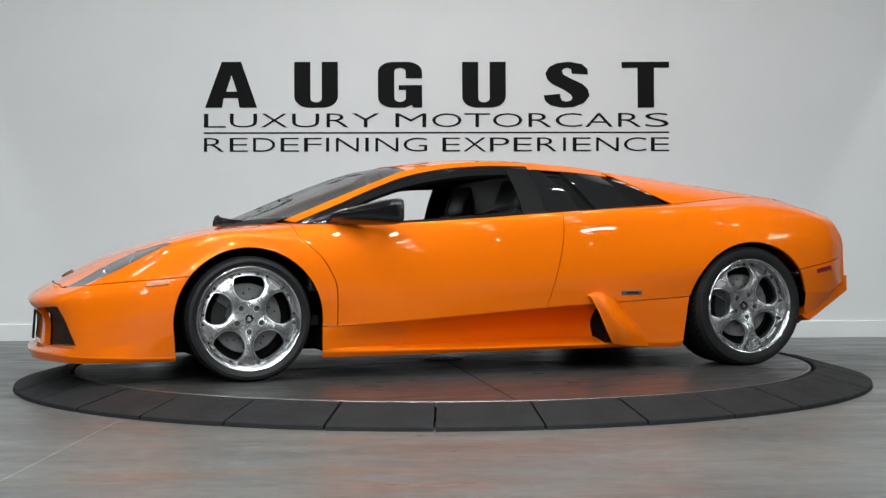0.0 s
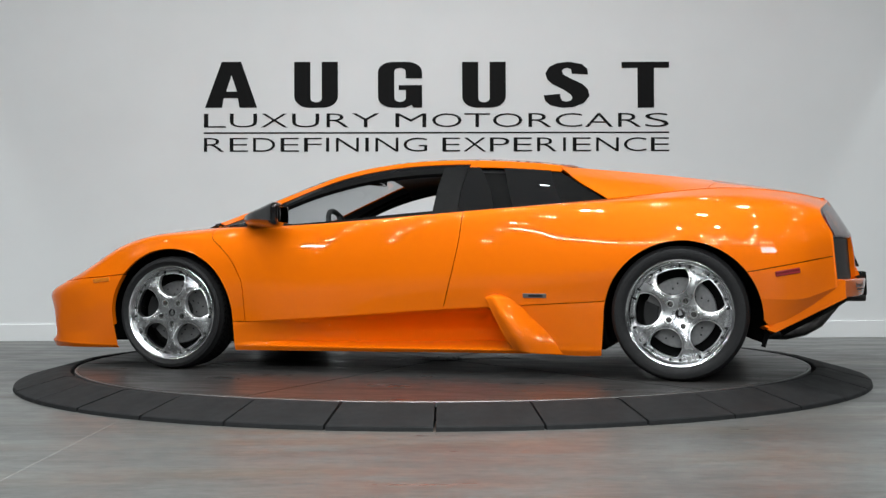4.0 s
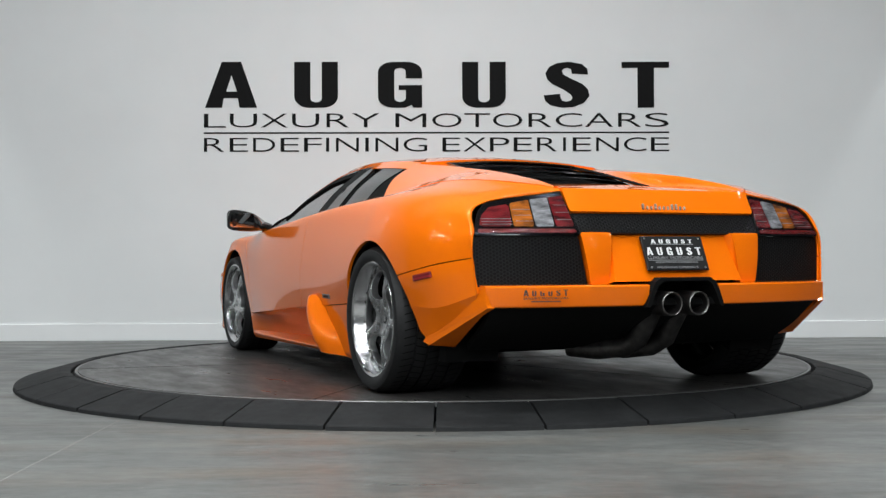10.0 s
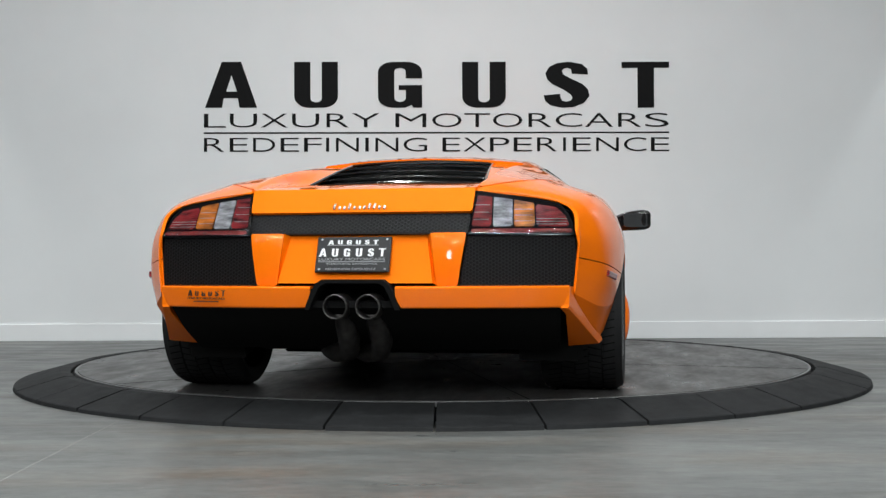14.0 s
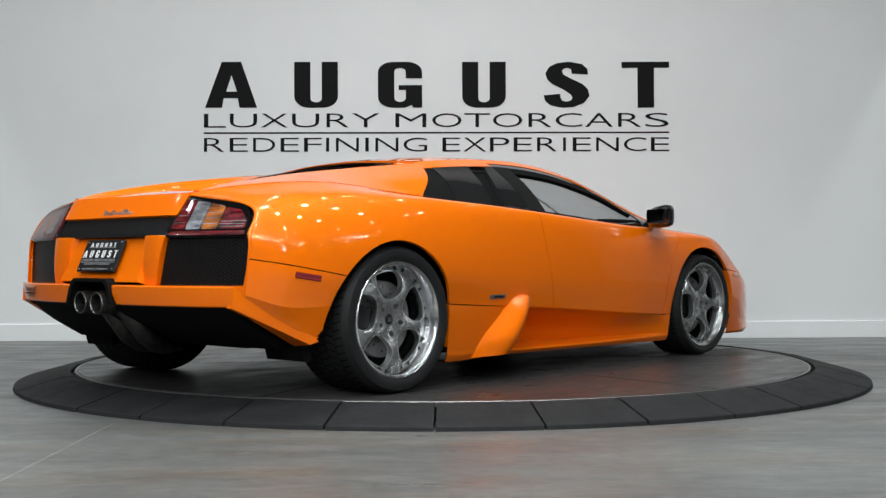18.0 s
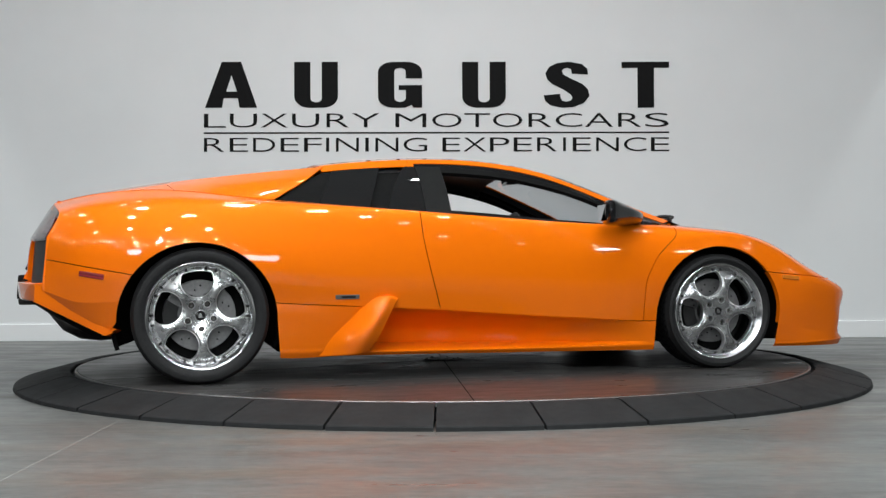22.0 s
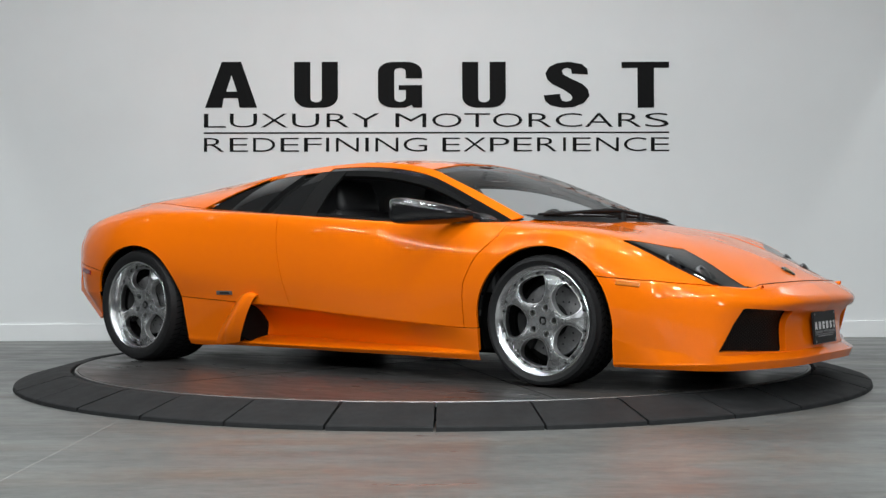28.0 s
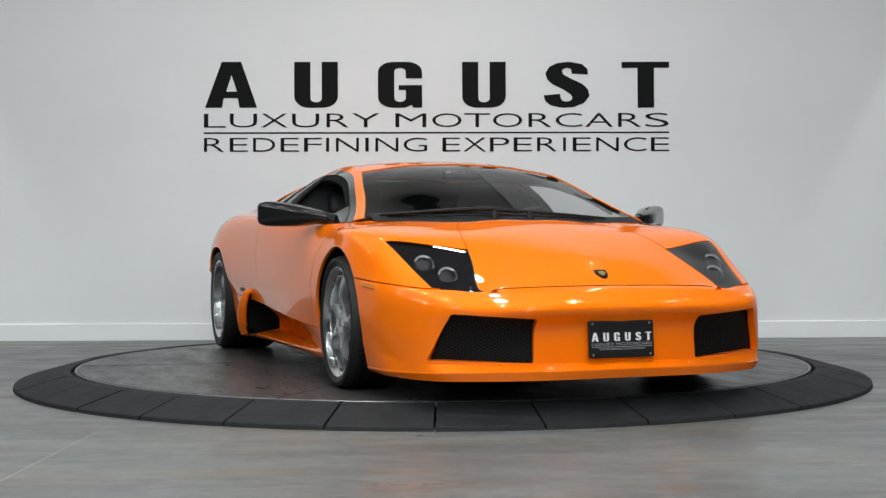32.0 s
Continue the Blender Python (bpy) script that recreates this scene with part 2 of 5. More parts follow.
def tube(bm, points, radius, n=10, m=None):
    pts = [Vector(p) for p in points]
    rings = []
    for i, p in enumerate(pts):
        d = (pts[min(i + 1, len(pts) - 1)] - pts[max(i - 1, 0)]).normalized()
        u = d.cross(Vector((0.13, 0.2, 1))).normalized()
        w = d.cross(u)
        r = radius[i] if isinstance(radius, (list, tuple)) else radius
        rings.append([bm.verts.new(p + r * (u * math.cos(2 * math.pi * k / n) + w * math.sin(2 * math.pi * k / n))) for k in range(n)])
    for a, b in zip(rings, rings[1:]):
        for k in range(n):
            bm.faces.new((a[k], a[(k + 1) % n], b[(k + 1) % n], b[k]))
    bm.faces.new(rings[0][::-1])
    bm.faces.new(rings[-1])
    bmesh.ops.recalc_face_normals(bm, faces=bm.faces[:])
    if m is not None:
        bmesh.ops.transform(bm, matrix=m, verts=bm.verts[:])
    return bm


def words(name, text, mat, width, height, m, parent=None, label="", thick=0.002, bold=0.0, spacing=1.0, split=False):
    """Letters as a mesh, fitted to a width and height, standing in the x, z plane of m, with their lower left corner at its origin."""
    cu = bpy.data.curves.new(name, "FONT")
    cu.body, cu.extrude, cu.offset, cu.space_character, cu.resolution_u = text, 0.01, bold, spacing, 4
    tmp = new("letters", cu)
    bpy.context.view_layer.update()
    me = bpy.data.meshes.new_from_object(tmp.evaluated_get(bpy.context.evaluated_depsgraph_get()))
    bpy.data.objects.remove(tmp)
    co = np.empty(len(me.vertices) * 3)
    me.vertices.foreach_get("co", co)
    co = co.reshape(-1, 3)
    lo, hi = co.min(0), co.max(0)
    out = np.zeros_like(co)
    out[:, 0] = (co[:, 0] - lo[0]) / (hi[0] - lo[0]) * width
    out[:, 2] = (co[:, 1] - lo[1]) / (hi[1] - lo[1]) * height
    out[:, 1] = -np.where(co[:, 2] > (lo[2] + hi[2]) / 2, thick, 0)
    me.vertices.foreach_set("co", out.ravel())
    me.materials.clear()
    me.materials.append(mat)
    me.update()
    if split:
        # one mesh for each letter
        bm = bmesh.new()
        bm.from_mesh(me)
        bm.verts.index_update()
        left = set(bm.verts)
        while left:
            group, todo = set(), [left.pop()]
            while todo:
                v = todo.pop()
                group.add(v)
                for e in v.link_edges:
                    w = e.other_vert(v)
                    if w in left:
                        left.discard(w)
                        todo.append(w)
            one, to = bmesh.new(), {}
            for v in group:
                to[v] = one.verts.new(v.co)
            for f in {f for v in group for f in v.link_faces}:
                one.faces.new([to[v] for v in f.verts])
            part(name, one, mat, parent, at=m)
        bm.free()
        return None
    ob = new(name, me)
    ob.parent = parent
    ob.matrix_basis = m
    if label:
        tagged(ob, label)
    return ob


# ---- room ----
def room():
    bm = bmesh.new()
    box(bm, (-ROOM_X, ROOM_BACK, FLOOR_Z - 0.2), (ROOM_X, WALL_Y, FLOOR_Z))
    tagged(part("floor", bm, CONCRETE), "polished grey concrete floor with stains", "floor", kind="structure")
    bm = bmesh.new()
    box(bm, (-ROOM_X - 0.2, WALL_Y, FLOOR_Z - 0.2), (ROOM_X + 0.2, WALL_Y + 0.2, CEIL_Z))
    tagged(part("wall_north", bm, WALL), "white painted showroom wall with lettering", "wall", kind="structure")
    for name, lo, hi in (("wall_south", (-ROOM_X - 0.2, ROOM_BACK - 0.2, FLOOR_Z - 0.2), (ROOM_X + 0.2, ROOM_BACK, CEIL_Z)),
                         ("wall_west", (-ROOM_X - 0.2, ROOM_BACK, FLOOR_Z - 0.2), (-ROOM_X, WALL_Y, CEIL_Z)),
                         ("wall_east", (ROOM_X, ROOM_BACK, FLOOR_Z - 0.2), (ROOM_X + 0.2, WALL_Y, CEIL_Z))):
        bm = bmesh.new()
        box(bm, lo, hi)
        tagged(part(name, bm, WALL_DARK), "plain grey painted showroom wall", "wall", kind="structure")
    bm = bmesh.new()
    box(bm, (-ROOM_X - 0.2, ROOM_BACK - 0.2, CEIL_Z), (ROOM_X + 0.2, WALL_Y + 0.2, CEIL_Z + 0.2))
    tagged(part("ceiling", bm, CEILING), "plain grey showroom ceiling", "ceiling", kind="structure")
    bm = bmesh.new()
    box(bm, (-1.3375, -16.9, FLOOR_Z - 0.004), (-1.3325, -1.95, FLOOR_Z + 0.0005))
    tagged(part("floor_joint", bm, JOINT), "thin saw-cut joint in the concrete floor", "joint", kind="structure")
    bm = bmesh.new()
    box(bm, (-ROOM_X, WALL_Y - 0.016, FLOOR_Z), (ROOM_X, WALL_Y + 0.01, FLOOR_Z + 0.137), bevel=0.004)
    tagged(part("baseboard", bm, TRIM), "white painted skirting board along the wall", "baseboard", kind="structure")


room()


def bend(cx, cy, rx, ry, a0, a1, n=7):
    return [(cx + rx * math.cos(radians(a0 + (a1 - a0) * i / n)), cy + ry * math.sin(radians(a0 + (a1 - a0) * i / n))) for i in range(n + 1)]


def block_letter(ch):
    """The outline of a heavy block capital in a unit box."""
    if ch == "A":
        return [(0, 0), (.325, 1), (.695, 1), (1, 0), (.665, 0), (.63, .21), (.51, .21), (.51, .35), (.615, .35), (.51, .71), (.405, .35), (.5099, .35), (.5099, .21), (.36, .21), (.325, 0)]
    if ch == "U":
        return [(0, 1)] + bend(.34, .24, .34, .24, 180, 270) + bend(.66, .24, .34, .24, 270, 360) + [(1, 1), (.63, 1)] + bend(.5, .2, .13, .085, 0, -180, 9) + [(.37, 1)]
    if ch == "T":
        return [(0, 1), (1, 1), (1, .87), (.68, .87), (.68, 0), (.335, 0), (.335, .87), (0, .87)]
    if ch == "G":
        return [(1, .64)] + bend(.66, .78, .34, .22, 0, 90) + bend(.34, .78, .34, .22, 90, 180) + bend(.34, .22, .34, .22, 180, 270) + [(.62, 0), (.76, .06), (.80, 0), (1, 0), (1, .49), (.47, .49), (.47, .385), (.63, .385)] + bend(.5, .21, .13, .085, 0, -180, 9) + bend(.5, .79, .13, .075, 180, 0, 9) + [(.63, .64)]
    return [(.97, .72), (.96, .84), (.84, .95), (.56, 1), (.3, .975), (.12, .89), (.04, .75), (.08, .61), (.2, .51), (.44, .39), (.6, .28), (.63, .21), (.59, .15), (.5, .13), (.41, .15), (.37, .21), (.36, .30), (0, .27), (.03, .15), (.15, .05), (.4, 0), (.65, .012), (.88, .1), (1, .25), (.97, .40), (.84, .52), (.58, .64), (.44, .72), (.40, .79), (.44, .85), (.52, .87), (.60, .84), (.62, .74)]


def wall_sign():
    """Black lettering on the wall: three lines and a rule."""
    sign = tagged(new("wall_sign"), "black lettering in three lines on a white wall", "sign")
    y = WALL_Y
    tops = (("A", -1.917, -1.496), ("U", -1.194, -0.841), ("G", -0.516, -0.159), ("U", 0.166, 0.519), ("S", 0.826, 1.196), ("T", 1.458, 1.843))
    for ch, a, b in tops:
        bm = bmesh.new()
        prism(bm, [(u * (b - a), v * 0.371) for u, v in block_letter(ch)], 0.006, m=pose(a, y - 0.006, 1.803 - 0.004 * (a + 1.9), 90, 0, 0))
        part("letter", bm, INK, sign)
    # thin wide capitals, each with its own start and end along the wall
    first = (("L", 0, 39), ("U", 46, 94), ("X", 101, 148), ("U", 156, 204), ("R", 217, 256.5), ("Y", 262.5, 310), ("M", 339, 393.5), ("O", 404, 456), ("T", 461, 506.5), ("O", 511.5, 563.5), ("R", 574.5, 615), ("C", 622.5, 669.5), ("A", 675, 724), ("R", 733, 774), ("S", 781, 823))
    second = (("R", 0, 35.5), ("E", 45.5, 77.5), ("D", 87, 126), ("E", 135.5, 168), ("F", 177, 208), ("I", 216, 221.5), ("N", 233.5, 274), ("I", 285.5, 291.5), ("N", 303.5, 344), ("G", 353, 395), ("E", 422, 453.5), ("X", 459, 499), ("P", 506, 540.5), ("E", 548, 580.5), ("R", 589.5, 624.5), ("I", 635.5, 640.5), ("E", 652.5, 685), ("N", 694, 734), ("C", 743, 783), ("E", 791, 823.4))
    for line, z in ((first, 1.643), (second, 1.446)):
        for ch, a, b in line:
            a, b = -1.927 + a * 0.004576, -1.927 + b * 0.004576
            words("letter", ch, INK, b - a, 0.112, pose(a, y - 0.001, z - 0.0042 * (a + 1.927) * 0.6, 0, 0.24, 0), sign, bold=-0.011, thick=0.004)
    bm = bmesh.new()
    box(bm, (0, y - 0.004, 0), (3.768, y, 0.012), m=pose(-1.927, 0, 1.592, 0, 0.14, 0))
    part("rule", bm, INK, sign)


wall_sign()


def turntable():
    ring = tagged(new("turntable_ring"), "black rubber ramp ring round a car turntable", "turntable", kind="structure")
    inner, outer, lip = 2.045, 2.326, 0.016
    step = 2 * math.pi / 34
    bm = bmesh.new()
    segs = 5
    cols = []
    for i in range(segs + 1):
        a = -step / 2 + 0.0022 + (step - 0.0044) * i / segs
        c, s = math.sin(a), -math.cos(a)
        cols.append([bm.verts.new((r * c, r * s, z)) for r, z in ((inner, FLOOR_Z), (inner, -0.004), (inner + 0.006, 0.0), (inner + 0.05, 0.0), (outer - 0.006, FLOOR_Z + lip + 0.004), (outer, FLOOR_Z + lip), (outer + 0.004, FLOOR_Z))])
    for a, b in zip(cols, cols[1:]):
        for j in range(6):
            bm.faces.new((a[j], b[j], b[j + 1], a[j + 1]))
    bm.faces.new(cols[0])
    bm.faces.new(cols[-1][::-1])
    bmesh.ops.recalc_face_normals(bm, faces=bm.faces[:])
    tile = part("ramp_tile", bm, RAMP, ring)
    tile.matrix_basis = pose(0, 0, 0, 0, 0, 4.48)
    for i in range(1, 34):
        ob = tile.copy()
        scene.collection.objects.link(ob)
        ob.matrix_basis = pose(0, 0, 0.0006 * ((i * 7) % 5 - 2), 0, 0, 4.48 + 360 / 34 * i)
    bm = bmesh.new()
    lathe(bm, [(2.025, FLOOR_Z), (2.04, FLOOR_Z), (2.04, -0.022), (2.025, -0.022)], 160, "Z")
    part("pit_edge", bm, DEEP, ring)
    disc = tagged(new("turntable_disc"), "round grey turning platform with a steel rim", "turntable")
    bm = bmesh.new()
    lathe(bm, [(0.0005, 0.0), (2.008, 0.0), (2.01, -0.006), (2.01, FLOOR_Z + 0.006), (0.0005, FLOOR_Z + 0.006)], 160, "Z", close=False)
    bmesh.ops.recalc_face_normals(bm, faces=bm.faces[:])
    part("platform", bm, DISC, disc)
    bm = bmesh.new()
    lathe(bm, [(2.011, FLOOR_Z + 0.01), (2.011, -0.003), (2.014, -0.001), (2.022, -0.001), (2.024, -0.003), (2.024, FLOOR_Z + 0.01)], 160, "Z")
    part("steel_rim", bm, ALU, disc)
    bm = bmesh.new()
    lathe(bm, [(0.0005, 0.006), (0.11, 0.006), (0.118, 0.002), (0.118, 0.0004), (0.0005, 0.0004)], 48, "Z", close=False)
    bmesh.ops.recalc_face_normals(bm, faces=bm.faces[:])
    cap = part("centre_cover", bm, DARK_STEEL, disc, "round steel cover plate")
    for i in range(6):
        bm = bmesh.new()
        lathe(bm, [(0.0005, 0.012), (0.008, 0.011), (0.009, 0.006), (0.0005, 0.006)], 8, "Z", close=False)
        part("bolt", bm, STEEL, cap, at=pose(0.09 * math.cos(i * 1.047), 0.09 * math.sin(i * 1.047), 0))
    for a in (20, 80, 140):
        bm = bmesh.new()
        box(bm, (-2.005, -0.0025, 0.0002), (2.005, 0.0025, 0.0009))
        part("panel_joint", bm, DEEP, disc, at=pose(0, 0, 0, 0, 0, a))
    return disc


DISC_THING = turntable()

# ---- car: surfaces ----
# car space: x forward from the front axle, y to the left, z up from the platform
SHIFT = pose(1.258, -0.035, 0)


def crom(points, t, axis=0):
    """Catmull-Rom through the points along an axis, at the numbers t."""
    p = np.moveaxis(np.asarray(points, float), axis, 0)
    p = np.concatenate([2 * p[:1] - p[1:2], p, 2 * p[-1:] - p[-2:-1]])
    t = np.asarray(t, float)
    i = np.clip(np.floor(t).astype(int), 0, len(p) - 4)
    f = (t - i).reshape((-1,) + (1,) * (p.ndim - 1))
    a, b, c, d = p[i], p[i + 1], p[i + 2], p[i + 3]
    return np.moveaxis(0.5 * (2 * b + (c - a) * f + (2 * a - 5 * b + 4 * c - d) * f * f + (3 * b - a - 3 * c + d) * f ** 3), 0, axis)


class Skin:
    """A sheet of faces with smooth normals that can be cut along curves into panels."""

    def __init__(self, grid):
        m, n = grid.shape[:2]
        self.v = grid.reshape(-1, 3)
        du, dv = np.gradient(grid, axis=0), np.gradient(grid, axis=1)
        nr = np.cross(dv, du)
        ln = np.linalg.norm(nr, axis=2, keepdims=True)
        self.n = (nr / np.maximum(ln, 1e-12)).reshape(-1, 3)
        idx = np.arange(m * n).reshape(m, n)
        q = np.stack([idx[:-1, :-1], idx[:-1, 1:], idx[1:, 1:], idx[1:, :-1]], -1).reshape(-1, 4)
        self.f = [tuple(a) for a in q.tolist()]
        self.lab = ["" for _ in self.f]

    def cut(self, name, fun, where=("",)):
        """Faces of the labels in where on which fun is positive become name."""
        d = fun(self.v[:, 0], self.v[:, 1], self.v[:, 2])
        cache, vs, ns, extra = {}, [], [], len(self.v)
        faces, labs = [], []
        for f, lab in zip(self.f, self.lab):
            if lab not in where:
                faces.append(f), labs.append(lab)
                continue
            s = [d[i] for i in f]
            if min(s) >= 0:
                faces.append(f), labs.append(name)
                continue
            if max(s) <= 0:
                faces.append(f), labs.append(lab)
                continue
            pos, neg = [], []
            for k, i in enumerate(f):
                j = f[(k + 1) % len(f)]
                (pos if s[k] >= 0 else neg).append(i)
                if (s[k] >= 0) != (d[j] >= 0):
                    key = (min(i, j), max(i, j))
                    if key not in cache:
                        w = d[i] / (d[i] - d[j])
                        cache[key] = extra + len(vs)
                        vs.append(self.v[i] * (1 - w) + self.v[j] * w)
                        nn = self.n[i] * (1 - w) + self.n[j] * w
                        ns.append(nn / max(np.linalg.norm(nn), 1e-9))
                    pos.append(cache[key]), neg.append(cache[key])
            if len(pos) > 2:
                faces.append(tuple(pos)), labs.append(name)
            if len(neg) > 2:
                faces.append(tuple(neg)), labs.append(lab)
        if vs:
            self.v, self.n = np.concatenate([self.v, np.array(vs)]), np.concatenate([self.n, np.array(ns)])
        self.f, self.lab = faces, labs
        return self

    def gap(self, fun, where="", half=0.0022):
        """Takes out a narrow strip along fun = 0."""
        self.cut("_far", lambda x, y, z: fun(x, y, z) - half, (where,))
        self.cut("gap", lambda x, y, z: fun(x, y, z) + half, (where,))
        self.lab = [where if a == "_far" else a for a in self.lab]
        return self

    def build(self, name, labels, mat, parent, label="", mirror=False, out=0.0, flange=0.014, both=False, inside=None, at=SHIFT):
        """A mesh of the faces with these labels, with a turned-in edge."""
        faces = [f for f, lab in zip(self.f, self.lab) if lab in labels]
        if not faces:
            return None
        used = sorted({i for f in faces for i in f})
        to = {i: k for k, i in enumerate(used)}
        v, n = self.v[used] + out * self.n[used], self.n[used].copy()
        faces = [tuple(to[i] for i in f) for f in faces]
        if mirror:
            v, n, faces = v * (1, -1, 1), n * (1, -1, 1), [f[::-1] for f in faces]
        if both:
            away = np.nonzero(np.abs(v[:, 1]) > 1e-5)[0]
            twin = np.arange(len(v))
            twin[away] = len(v) + np.arange(len(away))
            n[np.abs(v[:, 1]) <= 1e-5] *= (1, 0, 1)
            faces = faces + [tuple(int(twin[i]) for i in f[::-1]) for f in faces]
            v, n = np.concatenate([v, v[away] * (1, -1, 1)]), np.concatenate([n, n[away] * (1, -1, 1)])
        sets = [(v, n, faces)]
        V, N, F, base = [], [], [], 0
        for v, n, faces in sets:
            V.append(v), N.append(n)
            F += [tuple(i + base for i in f) for f in faces]
            k = base + len(v)
            if flange:
                count = {}
                for f in faces:
                    for a, b in zip(f, f[1:] + f[:1]):
                        count[(a, b)] = 1
                rim = [(a, b) for a, b in count if (b, a) not in count]
                ids, newv, newn, dup = {}, [], [], {}
                for a, b in rim:
                    for i in (a, b):
                        if i not in ids:
                            ids[i], dup[i] = k + len(newv), k + len(newv) + 1
                            deep = v[i] - flange * n[i] if inside is None else v[i] + np.array(inside)
                            newv += [deep, v[i] - 0.0012 * n[i]]
                            newn += [n[i], n[i]]
                for a, b in rim:
                    F.append((b + base, a + base, dup[a], dup[b]))
                    F.append((dup[b], dup[a], ids[a], ids[b]))
                if newv:
                    V.append(np.array(newv)), N.append(np.array(newn))
                k += len(newv)
            base = k
        V, N = np.concatenate(V), np.concatenate(N)
        me = bpy.data.meshes.new(name)
        me.from_pydata(V.tolist(), [], F)
        me.polygons.foreach_set("use_smooth", [True] * len(me.polygons))
        me.update()
        # rims keep their own flat shading, the sheet its smooth normals
        fn = np.empty(len(me.polygons) * 3)
        me.polygons.foreach_get("normal", fn)
        fn = fn.reshape(-1, 3)
        loops = np.empty(len(me.loops), int)
        me.loops.foreach_get("vertex_index", loops)
        starts, tot = np.empty(len(me.polygons), int), np.empty(len(me.polygons), int)
        me.polygons.foreach_get("loop_start", starts), me.polygons.foreach_get("loop_total", tot)
        poly = np.repeat(np.arange(len(tot)), tot)
        ln = N[loops]
        flat = (ln * fn[poly]).sum(1) < 0.6
        ln[flat] = fn[poly][flat]
        me.normals_split_custom_set(ln.tolist())
        me.materials.append(mat)
        ob = new(name, me)
        ob.parent, ob.matrix_basis = parent, at
        if label:
            tagged(ob, label)
        return ob


def poly_side(a, b, pts):
    """Signed distance, positive inside, of (a, b) to a closed outline."""
    pts = np.asarray(pts, float)
    best, inside = np.full(a.shape, 1e9), np.zeros(a.shape, bool)
    for p, q in zip(pts, np.roll(pts, -1, 0)):
        e = q - p
        t = np.clip(((a - p[0]) * e[0] + (b - p[1]) * e[1]) / (e @ e), 0, 1)
        best = np.minimum(best, np.hypot(a - p[0] - t * e[0], b - p[1] - t * e[1]))
        cond = ((p[1] > b) != (q[1] > b))
        with np.errstate(divide="ignore", invalid="ignore"):
            xs = p[0] + (b - p[1]) * e[0] / (e[1] if e[1] else 1e-12)
        inside ^= cond & (a < xs)
    return np.where(inside, best, -best)


def line_side(a, b, pts):
    """Signed distance of (a, b) to a polyline that is followed on past its ends: positive to its left."""
    pts = np.asarray(pts, float)
    pts = np.concatenate([[pts[0] + 3 * (pts[0] - pts[1])], pts, [pts[-1] + 3 * (pts[-1] - pts[-2])]])
    best, sign = np.full(a.shape, 1e9), np.ones(a.shape)
    for p, q in zip(pts, pts[1:]):
        e = q - p
        t = np.clip(((a - p[0]) * e[0] + (b - p[1]) * e[1]) / (e @ e), 0, 1)
        dist = np.hypot(a - p[0] - t * e[0], b - p[1] - t * e[1])
        cr = e[0] * (b - p[1]) - e[1] * (a - p[0])
        near = dist < best - 1e-9
        sign = np.where(near, np.where(cr >= 0, 1.0, -1.0), sign)
        best = np.minimum(best, dist)
    return best * sign


# body lines, nose centre to tail corner
B0 = [(.985, 0, .105), (.968, .35, .103), (.868, .625, .10), (.77, .757, .10), (.57, .845, .103), (.355, .862, .105), (.17, .87, .105), (0, .87, .105), (-.17, .87, .105), (-.37, .885, .104), (-.75, .885, .106), (-1.15, .885, .107), (-1.55, .89, .11), (-1.95, .91, .112), (-2.31, .94, .113), (-2.5, .95, .2), (-2.67, .95, .22), (-2.86, .95, .225), (-3.085, .918, .232), (-3.22, .87, .305), (-3.34, .822, .375)]
B1 = [(1.0, 0, .138), (.98, .35, .137), (.878, .635, .133), (.783, .767, .128), (.58, .858, .122), (.355, .876, .118), (.17, .88, .12), (0, .88, .12), (-.17, .88, .12), (-.37, .897, .128), (-.75, .90, .13), (-1.15, .90, .13), (-1.55, .905, .132), (-1.95, .925, .135), (-2.31, .955, .14), (-2.5, .97, .24), (-2.67, .975, .25), (-2.86, .97, .25), (-3.08, .932, .252), (-3.22, .888, .32), (-3.345, .832, .39)]
B2 = [(.962, 0, .168), (.925, .35, .165), (.83, .665, .165), (.755, .785, .168), (.55, .862, .19), (.355, .90, .23), (.17, .92, .30), (0, .925, .30), (-.17, .925, .29), (-.37, .915, .257), (-.75, .945, .278), (-1.15, .955, .306), (-1.55, .962, .336), (-1.95, .978, .356), (-2.31, .99, .377), (-2.5, 1.0, .40), (-2.67, 1.01, .40), (-2.86, 1.0, .40), (-3.06, .985, .39), (-3.22, .94, .39), (-3.37, .855, .44)]
B3 = [(.955, 0, .30), (.925, .34, .295), (.86, .63, .29), (.785, .765, .30), (.56, .872, .33), (.36, .915, .38), (.17, .93, .46), (0, .935, .47), (-.17, .94, .45), (-.37, .93, .42), (-.75, .962, .45), (-1.15, .975, .46), (-1.55, .982, .48), (-1.95, .997, .50), (-2.31, 1.022, .52), (-2.5, 1.034, .54), (-2.67, 1.04, .54), (-2.86, 1.036, .54), (-3.06, 1.01, .53), (-3.22, .965, .53), (-3.36, .866, .56)]
B4 = [(1.0, 0, .385), (.985, .33, .381), (.925, .57, .378), (.82, .73, .405), (.58, .85, .46), (.36, .895, .53), (.17, .915, .635), (0, .92, .66), (-.17, .925, .64), (-.37, .925, .60), (-.75, .955, .62), (-1.15, .97, .635), (-1.55, .977, .655), (-1.95, .985, .675), (-2.31, .999, .695), (-2.5, 1.011, .70), (-2.67, 1.025, .70), (-2.86, 1.017, .70), (-3.06, .99, .70), (-3.22, .945, .695), (-3.342, .872, .69)]
